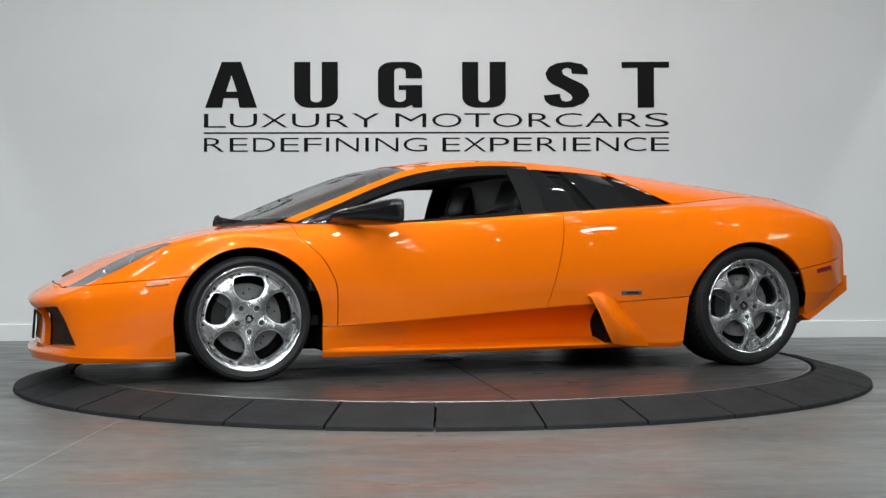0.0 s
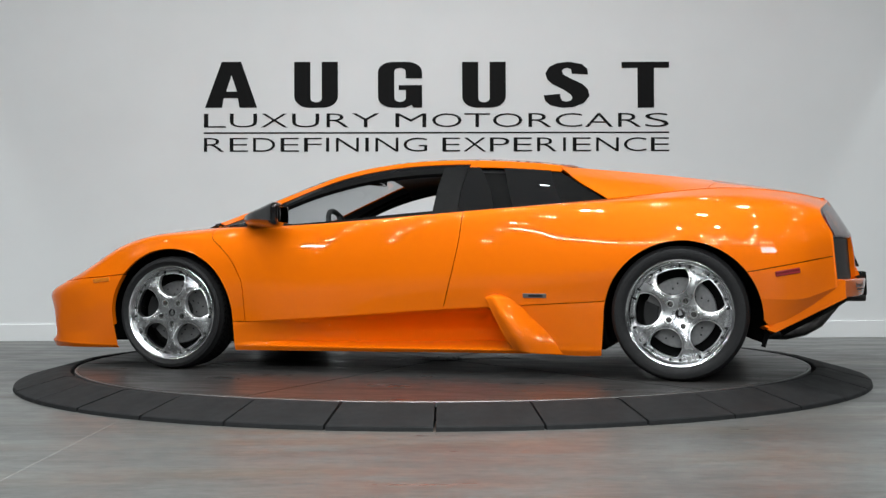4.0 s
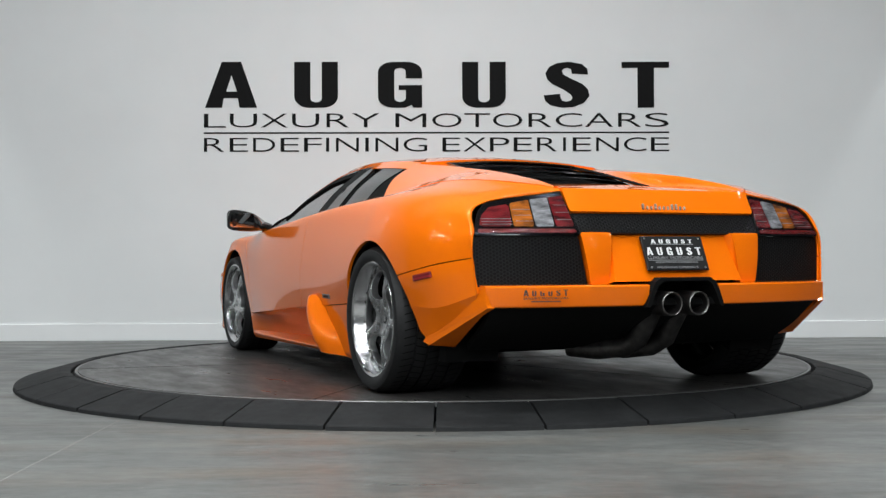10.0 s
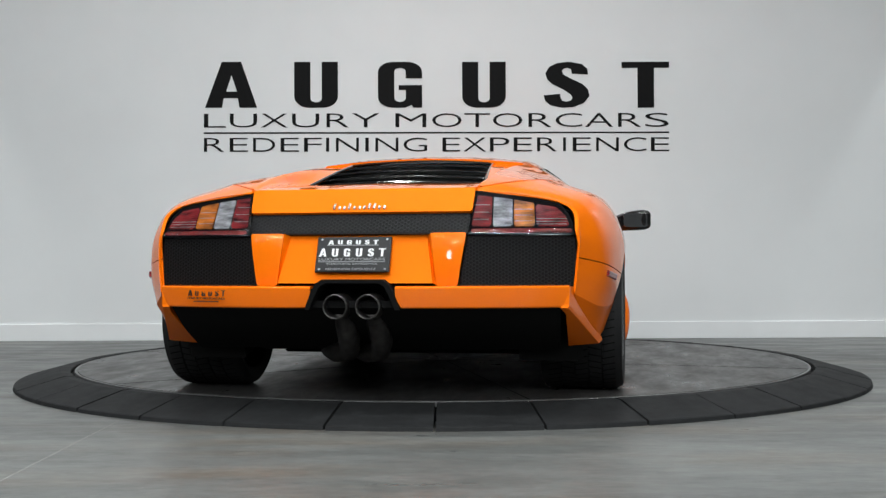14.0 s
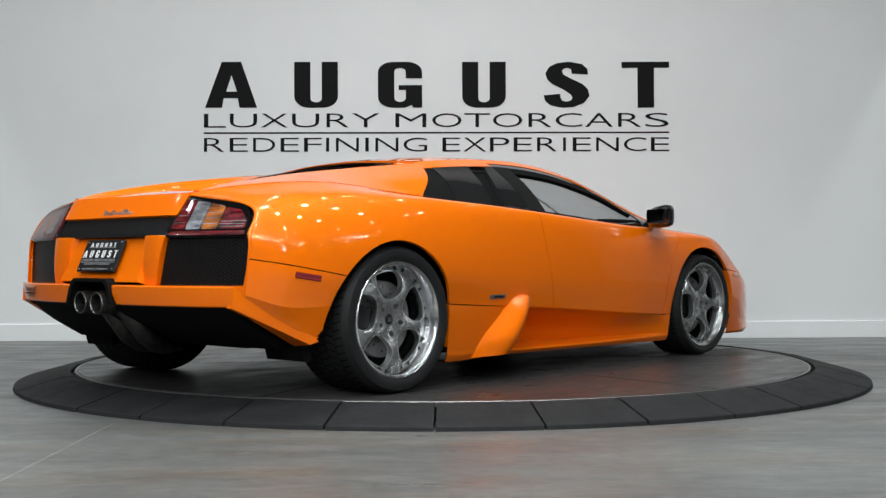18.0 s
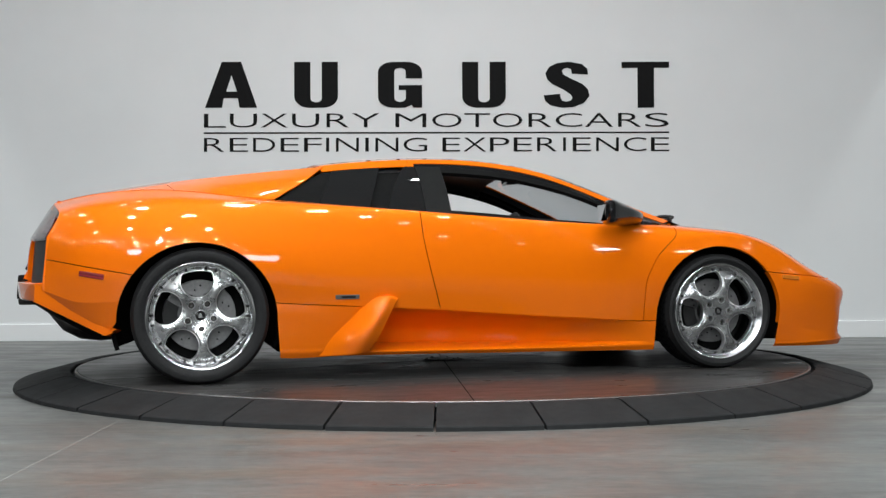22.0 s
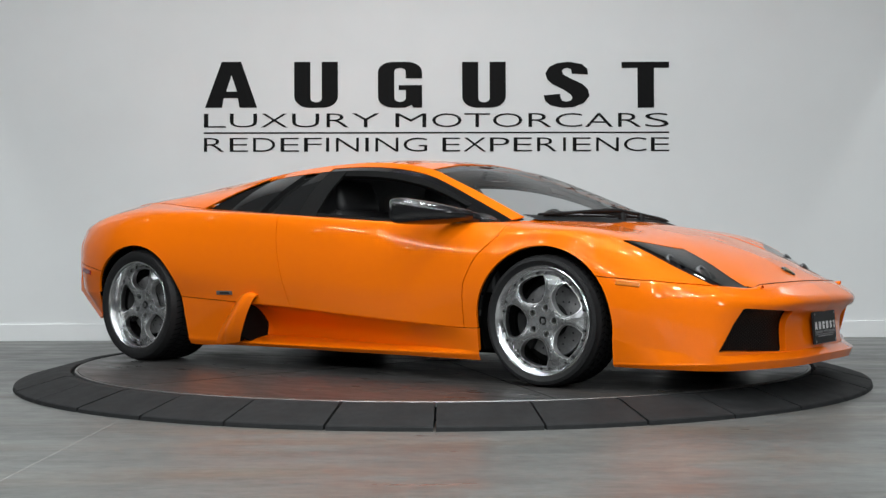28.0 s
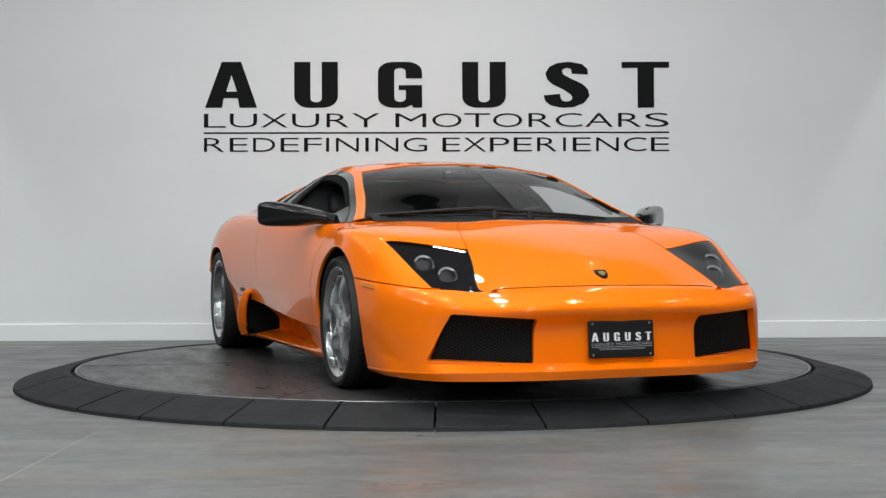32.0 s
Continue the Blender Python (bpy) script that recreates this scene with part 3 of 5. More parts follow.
B5 = [(.93, 0, .448), (.917, .31, .443), (.868, .565, .437), (.772, .69, .455), (.60, .748, .532), (.36, .805, .652), (.17, .825, .708), (0, .83, .728), (-.17, .84, .736), (-.37, .865, .738), (-.75, .922, .742), (-1.15, .938, .768), (-1.55, .945, .797), (-1.95, .948, .82), (-2.31, .938, .838), (-2.5, .94, .842), (-2.67, .938, .844), (-2.86, .927, .842), (-3.06, .898, .832), (-3.2, .85, .822), (-3.29, .82, .803)]
B6 = [(.878, 0, .470), (.870, .28, .467), (.850, .455, .462), (.815, .552, .457), (.60, .503, .572), (.36, .455, .676), (.17, .405, .722), (0, .352, .757), (-.08, .50, .765), (-.25, .765, .756), (-.75, .87, .756), (-1.15, .872, .784), (-1.55, .87, .815), (-1.95, .86, .842), (-2.31, .822, .866), (-2.5, .795, .886), (-2.67, .765, .905), (-2.86, .72, .921), (-3.06, .66, .909), (-3.22, .56, .889), (-3.335, .468, .866)]
NOSE, TAIL = 0, 20


def fair(line, first, last):
    """Evens out a body line between two of its stations."""
    p = np.array(line, float)
    q = p.copy()
    for i in range(first, last + 1):
        s = slice(i - 2, i + 3)
        for a in (1, 2):
            q[i, a] = np.polyval(np.polyfit(p[s, 0] - p[i, 0], p[s, a], 2, w=(1, 2, 2, 2, 1)), 0)
    return [tuple(v) for v in q.tolist()]


for _ in range(2):
    B3, B4, B5, B6 = fair(B3, 7, 17), fair(B4, 7, 17), fair(B5, 8, 17), fair(B6, 12, 17)
ARCH_F, ARCH_R = (0.0, 0.285, 0.354), (-2.676, 0.291, 0.371)


SHELF_X, SHELF_IN = (-2.0, -1.93, -1.83, -1.74, -1.55, -1.15, -.75, -.37, -.17, 0), (0, .0, .17, .185, .165, .11, .055, .0, .0, 0)


def mid_line(a, b, share, deep, drop):
    """A line between two body lines, pushed in where the sill is hollow."""
    c = a * (1 - share) + b * share
    push = deep * np.interp(c[:, 0], SHELF_X, SHELF_IN)
    return c - np.stack([0 * push, push, drop * push], -1)


def arch(x, y, z):
    """Positive inside the two wheel openings."""
    def one(cx, cz, r, foot, heel):
        up = r - np.hypot(x - cx, z - cz)
        return np.maximum(up, np.where(z < cz, r + np.where(x > cx, foot, heel) * (cz - z) - np.abs(x - cx), -1))
    return np.maximum(one(*ARCH_F, -0.08, 0.02), one(*ARCH_R, 0.08, 0.75))


def stations(dense):
    return np.arange(0, TAIL + 1e-6, 1.0 / dense)


DOOR_FRONT = [(-.215, .76), (-.238, .691), (-.29, .645), (-.35, .585), (-.395, .51), (-.42, .437), (-.427, .25)]
DOOR_REAR = [(-1.612, .84), (-1.607, .807), (-1.602, .74), (-1.592, .66), (-1.56, .516), (-1.508, .33)]


def body(car):
    upper_lines = [B2, B3, B4, B5, B6]
    ts = stations(16)
    w_up = np.concatenate([np.linspace(0, 3, 43)[:-1], np.linspace(3, 4, 25)])
    up = Skin(crom(np.stack([crom(L, ts) for L in upper_lines]), w_up))
    b0, b1, b2 = (crom(L, ts) for L in (B0, B1, B2))
    open_seam = np.interp(b2[:, 0], (-2.4, -2.3, -.4, -.2), (0, 1, 1, 0))[:, None] * np.array([0, .003, .0042])
    ledge = mid_line(b1, b2, .16, .92, .02)
    low = Skin(crom(np.stack([ledge, mid_line(b1, b2, .5, .84, .0), mid_line(b1, b2, .80, .42, -.1), b2 - open_seam]), np.linspace(0, 3, 31)))
    lip = Skin(crom(np.stack([b0, b1, (b1 + ledge) / 2 + np.array([0, 0, .003]), ledge]), np.linspace(0, 3, 19)))
    for s in (up, low, lip):
        s.cut("arch", arch)
    # front grilles and lamps
    grille = lambda x, y, z: np.where(x > .5, poly_side(y, z, [(.36, .343), (.69, .366), (.765, .182), (.365, .168)]), -1)
    up.cut("grille", grille)
    lamp_f = lambda x, y, z: np.where(x > .2, poly_side(x, y, [(.345, .805), (.497, .470), (.78, .49), (.84, .51), (.845, .560), (.735, .724)]), -1)
    up.cut("lamp", lamp_f)
    # shut lines
    def edge(pts, share):
        c = crom(pts, np.linspace(0, len(pts) - 1, 60))[::-1]
        return lambda x, y, z: share * (x - np.interp(z, c[:, 1], c[:, 0]))

    fd, dr = edge(DOOR_FRONT, .85), edge(DOOR_REAR, .97)
    front_seam = lambda x, y, z: line_side(x, z, [(.3, .501), (.42, .490), (.536, .482), (.74, .462), (.83, .455)])
    rear_seam = lambda x, y, z: line_side(x, z, [(-3.4, .592), (-3.3, .574), (-3.16, .547), (-3.0, .518)])
    g = 0.0022
    up.cut("front", lambda x, y, z: np.where(x > -.9, fd(x, y, z) - g, -1))
    up.cut("gap", lambda x, y, z: np.where(x > -.9, g + fd(x, y, z), -1))
    up.cut("quarter", lambda x, y, z: np.where(x < -1.2, -dr(x, y, z) - g, -1))
    up.cut("gap", lambda x, y, z: np.where(x < -1.2, g - dr(x, y, z), -1))
    up.cut("bumper", lambda x, y, z: np.where(x < .2, -1, np.where(y > .64, -front_seam(x, y, z) - g, .9 * (x - .77))), ("front",))
    up.cut("gap", lambda x, y, z: np.where((y > .64) & (x > .2), g - front_seam(x, y, z), -1), ("front",))
    up.cut("rear_corner", lambda x, y, z: np.where(x < -2.8, -rear_seam(x, y, z) - g, -1), ("quarter",))
    up.cut("gap", lambda x, y, z: np.where(x < -2.8, g - rear_seam(x, y, z), -1), ("quarter",))
    for s in (low, lip):
        s.cut("lip", lambda x, y, z: x - 0.2)
        s.cut("rear_low", lambda x, y, z: -2.665 - x)
    for side in (False, True):
        up.build("front_fender", ("front",), PAINT, car, mirror=side)
        up.build("door", ("",), PAINT, car, mirror=side)
        up.build("rear_quarter", ("quarter",), PAINT, car, mirror=side)
        up.build("rear_bumper_corner", ("rear_corner",), PAINT, car, mirror=side)
        low.build("side_sill", ("",), PAINT, car, "hollowed orange sill panel", mirror=side, flange=0.02)
        lip.build("sill_ledge", ("",), PAINT, car, mirror=side, flange=0.003)
        low.build("rear_valance", ("rear_low",), PAINT, car, mirror=side, flange=0.003)
        lip.build("rear_valance_edge", ("rear_low",), PAINT, car, mirror=side, flange=0.003)
        up.build("headlamp_cover", ("lamp",), SMOKED, car, "smoked headlamp cover", mirror=side, out=-0.002)
        up.build("front_grille", ("grille",), MESH, car, "black mesh air intake", mirror=side, out=-0.035, flange=0)
    up.build("front_bumper", ("bumper",), PAINT, car, both=True, flange=0.03)
    low.build("front_apron", ("lip",), PAINT, car, both=True, flange=0.003)
    lip.build("front_lip", ("lip",), PAINT, car, both=True, flange=0.003)
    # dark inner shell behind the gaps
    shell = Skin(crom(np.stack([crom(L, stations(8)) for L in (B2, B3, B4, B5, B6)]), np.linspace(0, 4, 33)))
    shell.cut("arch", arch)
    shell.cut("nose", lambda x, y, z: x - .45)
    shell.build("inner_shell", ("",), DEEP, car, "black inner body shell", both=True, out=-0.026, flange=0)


# cabin lines, front to rear
ROOF_C = [(.03, 0, .768), (-.18, 0, .858), (-.40, 0, .951), (-.66, 0, 1.046), (-.86, 0, 1.092), (-1.08, 0, 1.122), (-1.32, 0, 1.136), (-1.6, 0, 1.133), (-1.85, 0, 1.115), (-2.04, 0, 1.092)]
ROOF_M = [(-.02, .40, .766), (-.22, .37, .850), (-.43, .345, .938), (-.67, .315, 1.03), (-.865, .295, 1.078), (-1.08, .285, 1.110), (-1.32, .28, 1.126), (-1.6, .28, 1.123), (-1.85, .28, 1.105), (-2.04, .28, 1.082)]
RAIL_I = [(-.205, .735, .776), (-.34, .69, .83), (-.50, .645, .896), (-.70, .60, .976), (-.875, .555, 1.040), (-1.08, .53, 1.080), (-1.32, .52, 1.100), (-1.6, .515, 1.098), (-1.85, .51, 1.082), (-2.04, .50, 1.062)]
RAIL_O = [(-.29, .805, .755), (-.38, .765, .79), (-.50, .725, .838), (-.70, .675, .928), (-.875, .635, .988), (-1.08, .615, 1.032), (-1.32, .60, 1.055), (-1.6, .595, 1.058), (-1.85, .59, 1.045), (-2.04, .57, 1.028)]
SILL_L = [(-.30, .815, .748), (-.42, .838, .748), (-.56, .852, .752), (-.74, .862, .758), (-.93, .866, .768), (-1.13, .866, .784), (-1.36, .862, .802), (-1.62, .858, .820), (-1.95, .85, .842), (-2.30, .81, .866)]
RIDGE = [(-2.03, .535, 1.055), (-2.36, .505, 1.022), (-2.6, .498, .995), (-2.84, .49, .965), (-3.06, .485, .930), (-3.22, .478, .900), (-3.335, .468, .867)]
FLANK = [(-2.15, .70, .968), (-2.42, .665, .958), (-2.63, .64, .953), (-2.85, .61, .946), (-3.06, .575, .922), (-3.22, .52, .896), (-3.335, .469, .867)]
VENT_E = [(-2.03, .365, 1.062), (-2.3, .375, 1.015), (-2.52, .395, .963), (-2.72, .412, .918), (-2.95, .40, .908), (-3.2, .40, .886), (-3.345, .40, .866)]
DECK_C = [(-2.04, 0, 1.09), (-2.3, 0, 1.03), (-2.52, 0, .972), (-2.74, 0, .922), (-2.98, 0, .910), (-3.22, 0, .889), (-3.354, 0, .866)]


def cabin(car):
    k = np.linspace(0, 9, 91)
    top = Skin(crom(np.stack([crom(L, k) for L in (RAIL_I, ROOF_M, ROOF_C)]), np.linspace(0, 2, 31)))
    head = lambda x, y, z: x + .885
    top.cut("glass", head)
    top.cut("rearglass", lambda x, y, z: -1.6 - x)
    top.build("windscreen", ("glass",), PANE, car, "dark raked windscreen", both=True, out=-0.004)
    top.build("roof_panel", ("",), PAINT, car, both=True)
    top.build("rear_roof_panel", ("rearglass",), PAINT, car, both=True)
    rail = Skin(crom(np.stack([crom(L, k) for L in (RAIL_O, RAIL_I)]), np.linspace(.46, 1, 5)))
    trim = Skin(crom(np.stack([crom(L, k) for L in (RAIL_O, RAIL_I)]), np.linspace(0, .46, 5)))
    rail.gap(lambda x, y, z: x + 1.585)
    trim.cut("frame", lambda x, y, z: x + 1.56)
    lo_l, hi_l = crom(SILL_L, k), crom(RAIL_O, k)
    side = Skin(crom(np.stack([lo_l, (lo_l + hi_l) / 2 + np.array([0, .013, .008]), hi_l]), np.linspace(0, 2, 19)))
    side.cut("open", lambda x, y, z: x + 1.425)
    side.cut("corner", lambda x, y, z: x + .52 - .0 * z, ("open",))
    side.cut("post", lambda x, y, z: x + 1.553)
    side.cut("gap", lambda x, y, z: x + 1.556)
    fin_f, fin_r = [(-1.60, 1.07), (-1.647, 1.022), (-1.71, .927), (-1.741, .84), (-1.75, .80)], [(-1.735, 1.07), (-1.766, 1.007), (-1.80, .93), (-1.835, .849), (-1.85, .80)]
    fin_e = [(-1.965, 1.07), (-2.01, .992), (-2.084, .859), (-2.105, .80)]
    side.cut("first", lambda x, y, z: line_side(x, z, fin_f))
    side.cut("fin", lambda x, y, z: line_side(x, z, fin_r))
    side.cut("second", lambda x, y, z: line_side(x, z, fin_e))
    seal = Skin(crom(np.stack([lo_l * .13 + hi_l * .87, lo_l * .005 + hi_l * .995]) - np.array([0, .004, 0]), np.linspace(0, 1, 4)))
    belt = Skin(crom(np.stack([lo_l * .995 + hi_l * .005, lo_l * .94 + hi_l * .06]) - np.array([0, .003, 0]), np.linspace(0, 1, 4)))
    for sk in (seal, belt):
        sk.cut("open", lambda x, y, z: np.minimum(x + 1.425, -.5 - x))
    butt = Skin(crom(np.stack([crom(L, np.linspace(0, 6, 61)) for L in ([(x, y - .004, z + .003) for x, y, z in B6[14:21]], FLANK, RIDGE)]), np.linspace(0, 2, 21)))
    deck = Skin(crom(np.stack([crom(L, np.linspace(0, 6, 61)) for L in (RIDGE, VENT_E, DECK_C)]), np.linspace(0, 2, 25)))
    deck.cut("vent", lambda x, y, z: np.minimum(.365 + .047 * (-2.03 - x) / .69 - y, x + 2.72))
    butt.gap(lambda x, y, z: x + 2.84 - .25 * (y - .5))
    deck.gap(lambda x, y, z: x + 2.84)
    for s in (False, True):
        rail.build("roof_rail", ("",), PAINT, car, mirror=s, flange=0.004)
        trim.build("roof_rail_edge", ("",), PAINT, car, mirror=s, flange=0.004)
        trim.build("window_surround", ("frame",), BLACK_GLOSS, car, "gloss black window surround", mirror=s, out=-0.003, flange=0.004)
        rail.build("pillar_trim", ("",), LEATHER, car, mirror=s, out=-0.016, flange=0)
        side.build("mirror_triangle", ("corner",), BLACK_GLOSS, car, mirror=s, flange=0.006)
        seal.build("window_seal", ("open",), DEEP, car, "black rubber window seal", mirror=s, flange=0.022)
        belt.build("belt_seal", ("open",), DEEP, car, "black rubber belt strip", mirror=s, flange=0.02)
        side.build("door_post", ("post",), INK, car, "plain black door post", mirror=s, flange=0.01)
        side.build("quarter_window", ("first",), GLASS, car, "gloss black front quarter pane", mirror=s, out=-0.001, flange=0.028)
        side.build("window_fin", ("fin",), DEEP, car, "matt black recess between the quarter panes", mirror=s, out=-0.03, flange=0)
        side.build("quarter_window", ("second",), GLASS, car, "dark tinted rear quarter pane", mirror=s, out=-0.002, flange=0.028)
        side.build("engine_intake", ("",), DEEP, car, "black engine air intake behind the quarter pane", mirror=s, out=-0.008, flange=0.01)
        butt.build("rear_buttress", ("",), PAINT, car, mirror=s, flange=0.006)
    deck.build("rear_deck", ("",), PAINT, car, both=True)
    deck.build("engine_vent_bed", ("vent",), DEEP, car, both=True, out=-0.05, flange=0)


def hood(car):
    k = np.linspace(3.0, 7.0, 49)
    edge = crom(B6, k)
    n = len(k)
    s = np.linspace(0, 1, n)
    cz = crom([(.876, 0, .472), (.66, 0, .586), (.38, 0, .680), (.17, 0, .737), (.03, 0, .766)], s * 4)
    mid = (edge + cz) / 2 + np.array([0, 0, .004])
    grid = crom(np.stack([edge, mid, cz]), np.linspace(0, 2, 25))
    # the leading edge follows the bumper's top line
    lead = crom(B6, np.linspace(3.0, 0, 25))
    first = grid[:, 0].copy()
    fade = np.clip(1 - s / .35, 0, 1)[None, :, None] ** 2
    grid = grid + (lead - first)[:, None, :] * fade
    under = Skin(grid.copy())
    grid = grid * np.array([1, .9885, 1]) - np.array([.005, 0, 0])
    sk = Skin(grid)
    sk.build("bonnet", ("",), PAINT, car, both=True, flange=0.004)
    # shut line across the nose
    row = [tuple(p) for p in (crom(B6, np.linspace(2.95, 0, 30)) + np.array([.0, 0, .0005])).tolist()]
    bm = bmesh.new()
    tube(bm, row + [(x, -y, z) for x, y, z in row[-2::-1]], .0022, 6)
    part("bonnet_seam", bm, DEEP, car, at=SHIFT, smooth=True)
    under.build("bonnet_frame", ("",), DEEP, car, both=True, out=-0.03, flange=0)


CAR = tagged(new("sports_car"), "low orange mid-engined sports car with polished wheels on a turntable", "car")
body(CAR)
cabin(CAR)
hood(CAR)


# ---- car: details ----
def tail_x(y, z):
    a = np.abs(y)
    return -3.46 + 0.105 * np.clip((a - 0.40) / 0.45, 0, 2) ** 1.4 + np.where(z > 0.687, (z - 0.687) * 0.62, (z - 0.687) * 0.08)


def tail_skin(y0, y1, z0, z1, step=0.012):
    ys, zs = np.arange(y0, y1 + step, step), np.arange(z0, z1 + step, step)
    Y, Z = np.meshgrid(ys, zs, indexing="ij")
    return Skin(np.stack([tail_x(Y, Z), Y, Z], -1))


def tail(car):
    lamp_out = [(.468, .850), (.60, .840), (.70, .824), (.785, .805), (.822, .765), (.842, .72), (.853, .674), (.441, .674)]
    lens = (("red_lens", RED, [(.695, .808), (.775, .793), (.812, .755), (.832, .706), (.705, .706)]),
            ("amber_lens", AMBER, [(.612, .828), (.69, .812), (.698, .706), (.618, .706)]),
            ("clear_lens", CLEAR, [(.533, .840), (.606, .829), (.612, .706), (.537, .706)]),
            ("red_lens", RED, [(.470, .848), (.527, .840), (.531, .706), (.455, .706)]),
            ("red_reflector", RED, [(.455, .697), (.838, .697), (.843, .682), (.452, .682)]))
    lens = [(nm, mat, [(y, .706 + (z - .706) * .88 if z > .706 else z) for y, z in pts]) for nm, mat, pts in lens]
    for s in (False, True):
        sk = tail_skin(.38, .92, .40, .90)
        sk.cut("lamp", lambda x, y, z: poly_side(y, z, lamp_out))
        base = sk.build("tail_lamp", ("lamp",), BLACK_GLOSS, car, "black-framed tail lamp with red, amber and clear lenses", mirror=s, out=0.0, flange=0.05)
        for nm, mat, outline in lens:
            sk2 = tail_skin(.38, .92, .66, .88, 0.009)
            sk2.cut("lens", lambda x, y, z: poly_side(y, z, outline))
            ob = sk2.build(nm, ("lens",), mat, base, mirror=s, out=0.005, flange=0.008, at=Matrix())
            for i in range(1, 4):
                f = i / 4
                if nm == "red_reflector":
                    break
                lo = [(a, b) for a, b in outline]
                y0, y1 = min(a for a, b in lo) + .006, max(a for a, b in lo) - .012
                z = .706 + (min(b for a, b in lo if b > .72) - .706) * f
                bm = bmesh.new()
                pts = [(tail_x(np.array(y0 + (y1 - y0) * k / 4), np.array(z)) - 0.0055, (y0 + (y1 - y0) * k / 4) * (-1 if s else 1), z) for k in range(5)]
                tube(bm, pts, 0.0014, 6)
                part("lens_ridge", bm, CLEAR, base, smooth=True)
        cover = tail_skin(.38, .92, .66, .88)
        cover.cut("lamp", lambda x, y, z: poly_side(y, z, lamp_out) - .002)
        cover.build("lens_cover", ("lamp",), LENS_COVER, base, "smoked clear tail lamp cover", mirror=s, out=0.010, flange=0.006, at=Matrix())
        sk.cut("grille", lambda x, y, z: poly_side(y, z, [(.442, .672), (.853, .672), (.862, .60), (.846, .462), (.408, .468)]))
        sk.build("rear_grille", ("grille",), MESH, car, "black honeycomb mesh rear grille", mirror=s, out=-0.012, flange=0.03)
    # painted edge between the quarter panels and the lamps
    u = np.linspace(0, 4, 65)
    rim = crom(np.array([L[20] for L in (B2, B3, B4, B5, B6)]), u)
    inn = crom(np.array([(.848, .45), (.863, .58), (.855, .685), (.803, .797), (.466, .853)]), u)
    inn = np.stack([tail_x(inn[:, 0], inn[:, 1]) - .004, inn[:, 0], inn[:, 1]], -1)
    strip = np.stack([rim + (inn - rim) * f + np.array([-.006, .003, 0]) * math.sin(math.pi * f) for f in np.linspace(0, 1, 7)])
    surround = Skin(strip)
    if surround.n[:, 0].mean() > 0:
        surround = Skin(strip[:, ::-1])
    for s in (False, True):
        surround.build("tail_surround", ("",), PAINT, car, mirror=s, flange=0.008)
    # panel between the lamps, mesh band, number plate panel
    top = tail_skin(0, .46, .76, .87)
    top.cut("out", lambda x, y, z: np.maximum(y - (.4585 - (.858 - z) * .06), np.maximum(.768 - z, z - .864)))
    top.build("boot_panel", ("",), PAINT, car, both=True, out=0.004, flange=0.02)
    band = tail_skin(0, .46, .67, .78)
    band.cut("out", lambda x, y, z: np.maximum(y - .447, np.maximum(.684 - z, z - .766)))
    band.build("mesh_band", ("",), MESH, car, "black mesh strip between the tail lamps", both=True, out=-0.008, flange=0.02)
    Y, Z = np.meshgrid(np.arange(.26, .46, .01), np.arange(.46, .71, .01), indexing="ij")
    flank = Skin(np.stack([tail_x(Y, Z) - .008 * (1 - ((Z - .581) / .105) ** 2) - .005 * (1 - ((Y - .365) / .07) ** 2), Y, Z], -1))
    flank.cut("out", lambda x, y, z: -poly_side(y, z, [(.298, .684), (.437, .684), (.405, .478), (.322, .478)]))
    for s in (False, True):
        flank.build("tail_flank", ("",), PAINT, car, mirror=s, out=0.002, flange=0.05)
        sg = -1 if s else 1
        bm = bmesh.new()
        q = [bm.verts.new(p) for p in ((-3.462, sg * .300, .684), (-3.478, sg * .324, .478), (-3.512, sg * .31, .49), (-3.425, sg * .275, .684))]
        r = [bm.verts.new((v.co.x + .02, v.co.y, v.co.z)) for v in q]
        bm.faces.new(q), bm.faces.new(r[::-1])
        for i in range(4):
            bm.faces.new((q[i], r[i], r[(i + 1) % 4], q[(i + 1) % 4]))
        bmesh.ops.recalc_face_normals(bm, faces=bm.faces[:])
        part("plate_recess_side", bm, PAINT, car, at=SHIFT)
    bm = bmesh.new()
    q = [bm.verts.new(p) for p in ((-3.425, .276, .684), (-3.512, .311, .488), (-3.512, -.311, .488), (-3.425, -.276, .684))]
    r = [bm.verts.new((v.co.x + .03, v.co.y, v.co.z)) for v in q]
    bm.faces.new(q), bm.faces.new(r[::-1])
    for i in range(4):
        bm.faces.new((q[i], r[i], r[(i + 1) % 4], q[(i + 1) % 4]))
    bmesh.ops.recalc_face_normals(bm, faces=bm.faces[:])
    part("plate_panel", bm, PAINT, car, at=SHIFT)
    # bumper beam
    ys = np.linspace(.17, .834, 29)
    xb = -3.548 + .15 * (ys / .868) ** 3
    rows = []
    for dx, z in ((None, .479), (.012, .476), (.003, .473), (0, .468), (.010, .398), (.016, .391), (.05, .388)):
        x = tail_x(ys, np.full(ys.shape, .479)) + .03 if dx is None else xb + dx
        rows.append(np.stack([x, ys, np.full(ys.shape, z)], -1))
    beam = Skin(np.stack(rows)[::-1][:, ::-1])
    beam.cut("out", lambda x, y, z: .193 - .055 * np.clip((z - .39) / .1, 0, 1) - y)
    dif_rows = []
    yd = np.linspace(0, .80, 21)
    xd = -3.548 + .15 * (yd / .868) ** 3
    for f, z in ((0, .392), (.1, .375), (.45, .295), (1, .205)):
        dif_rows.append(np.stack([(xd + .025) * (1 - f) + f * (-3.13 + 0 * yd), yd * (1 - .03 * f), np.full(yd.shape, z)], -1))
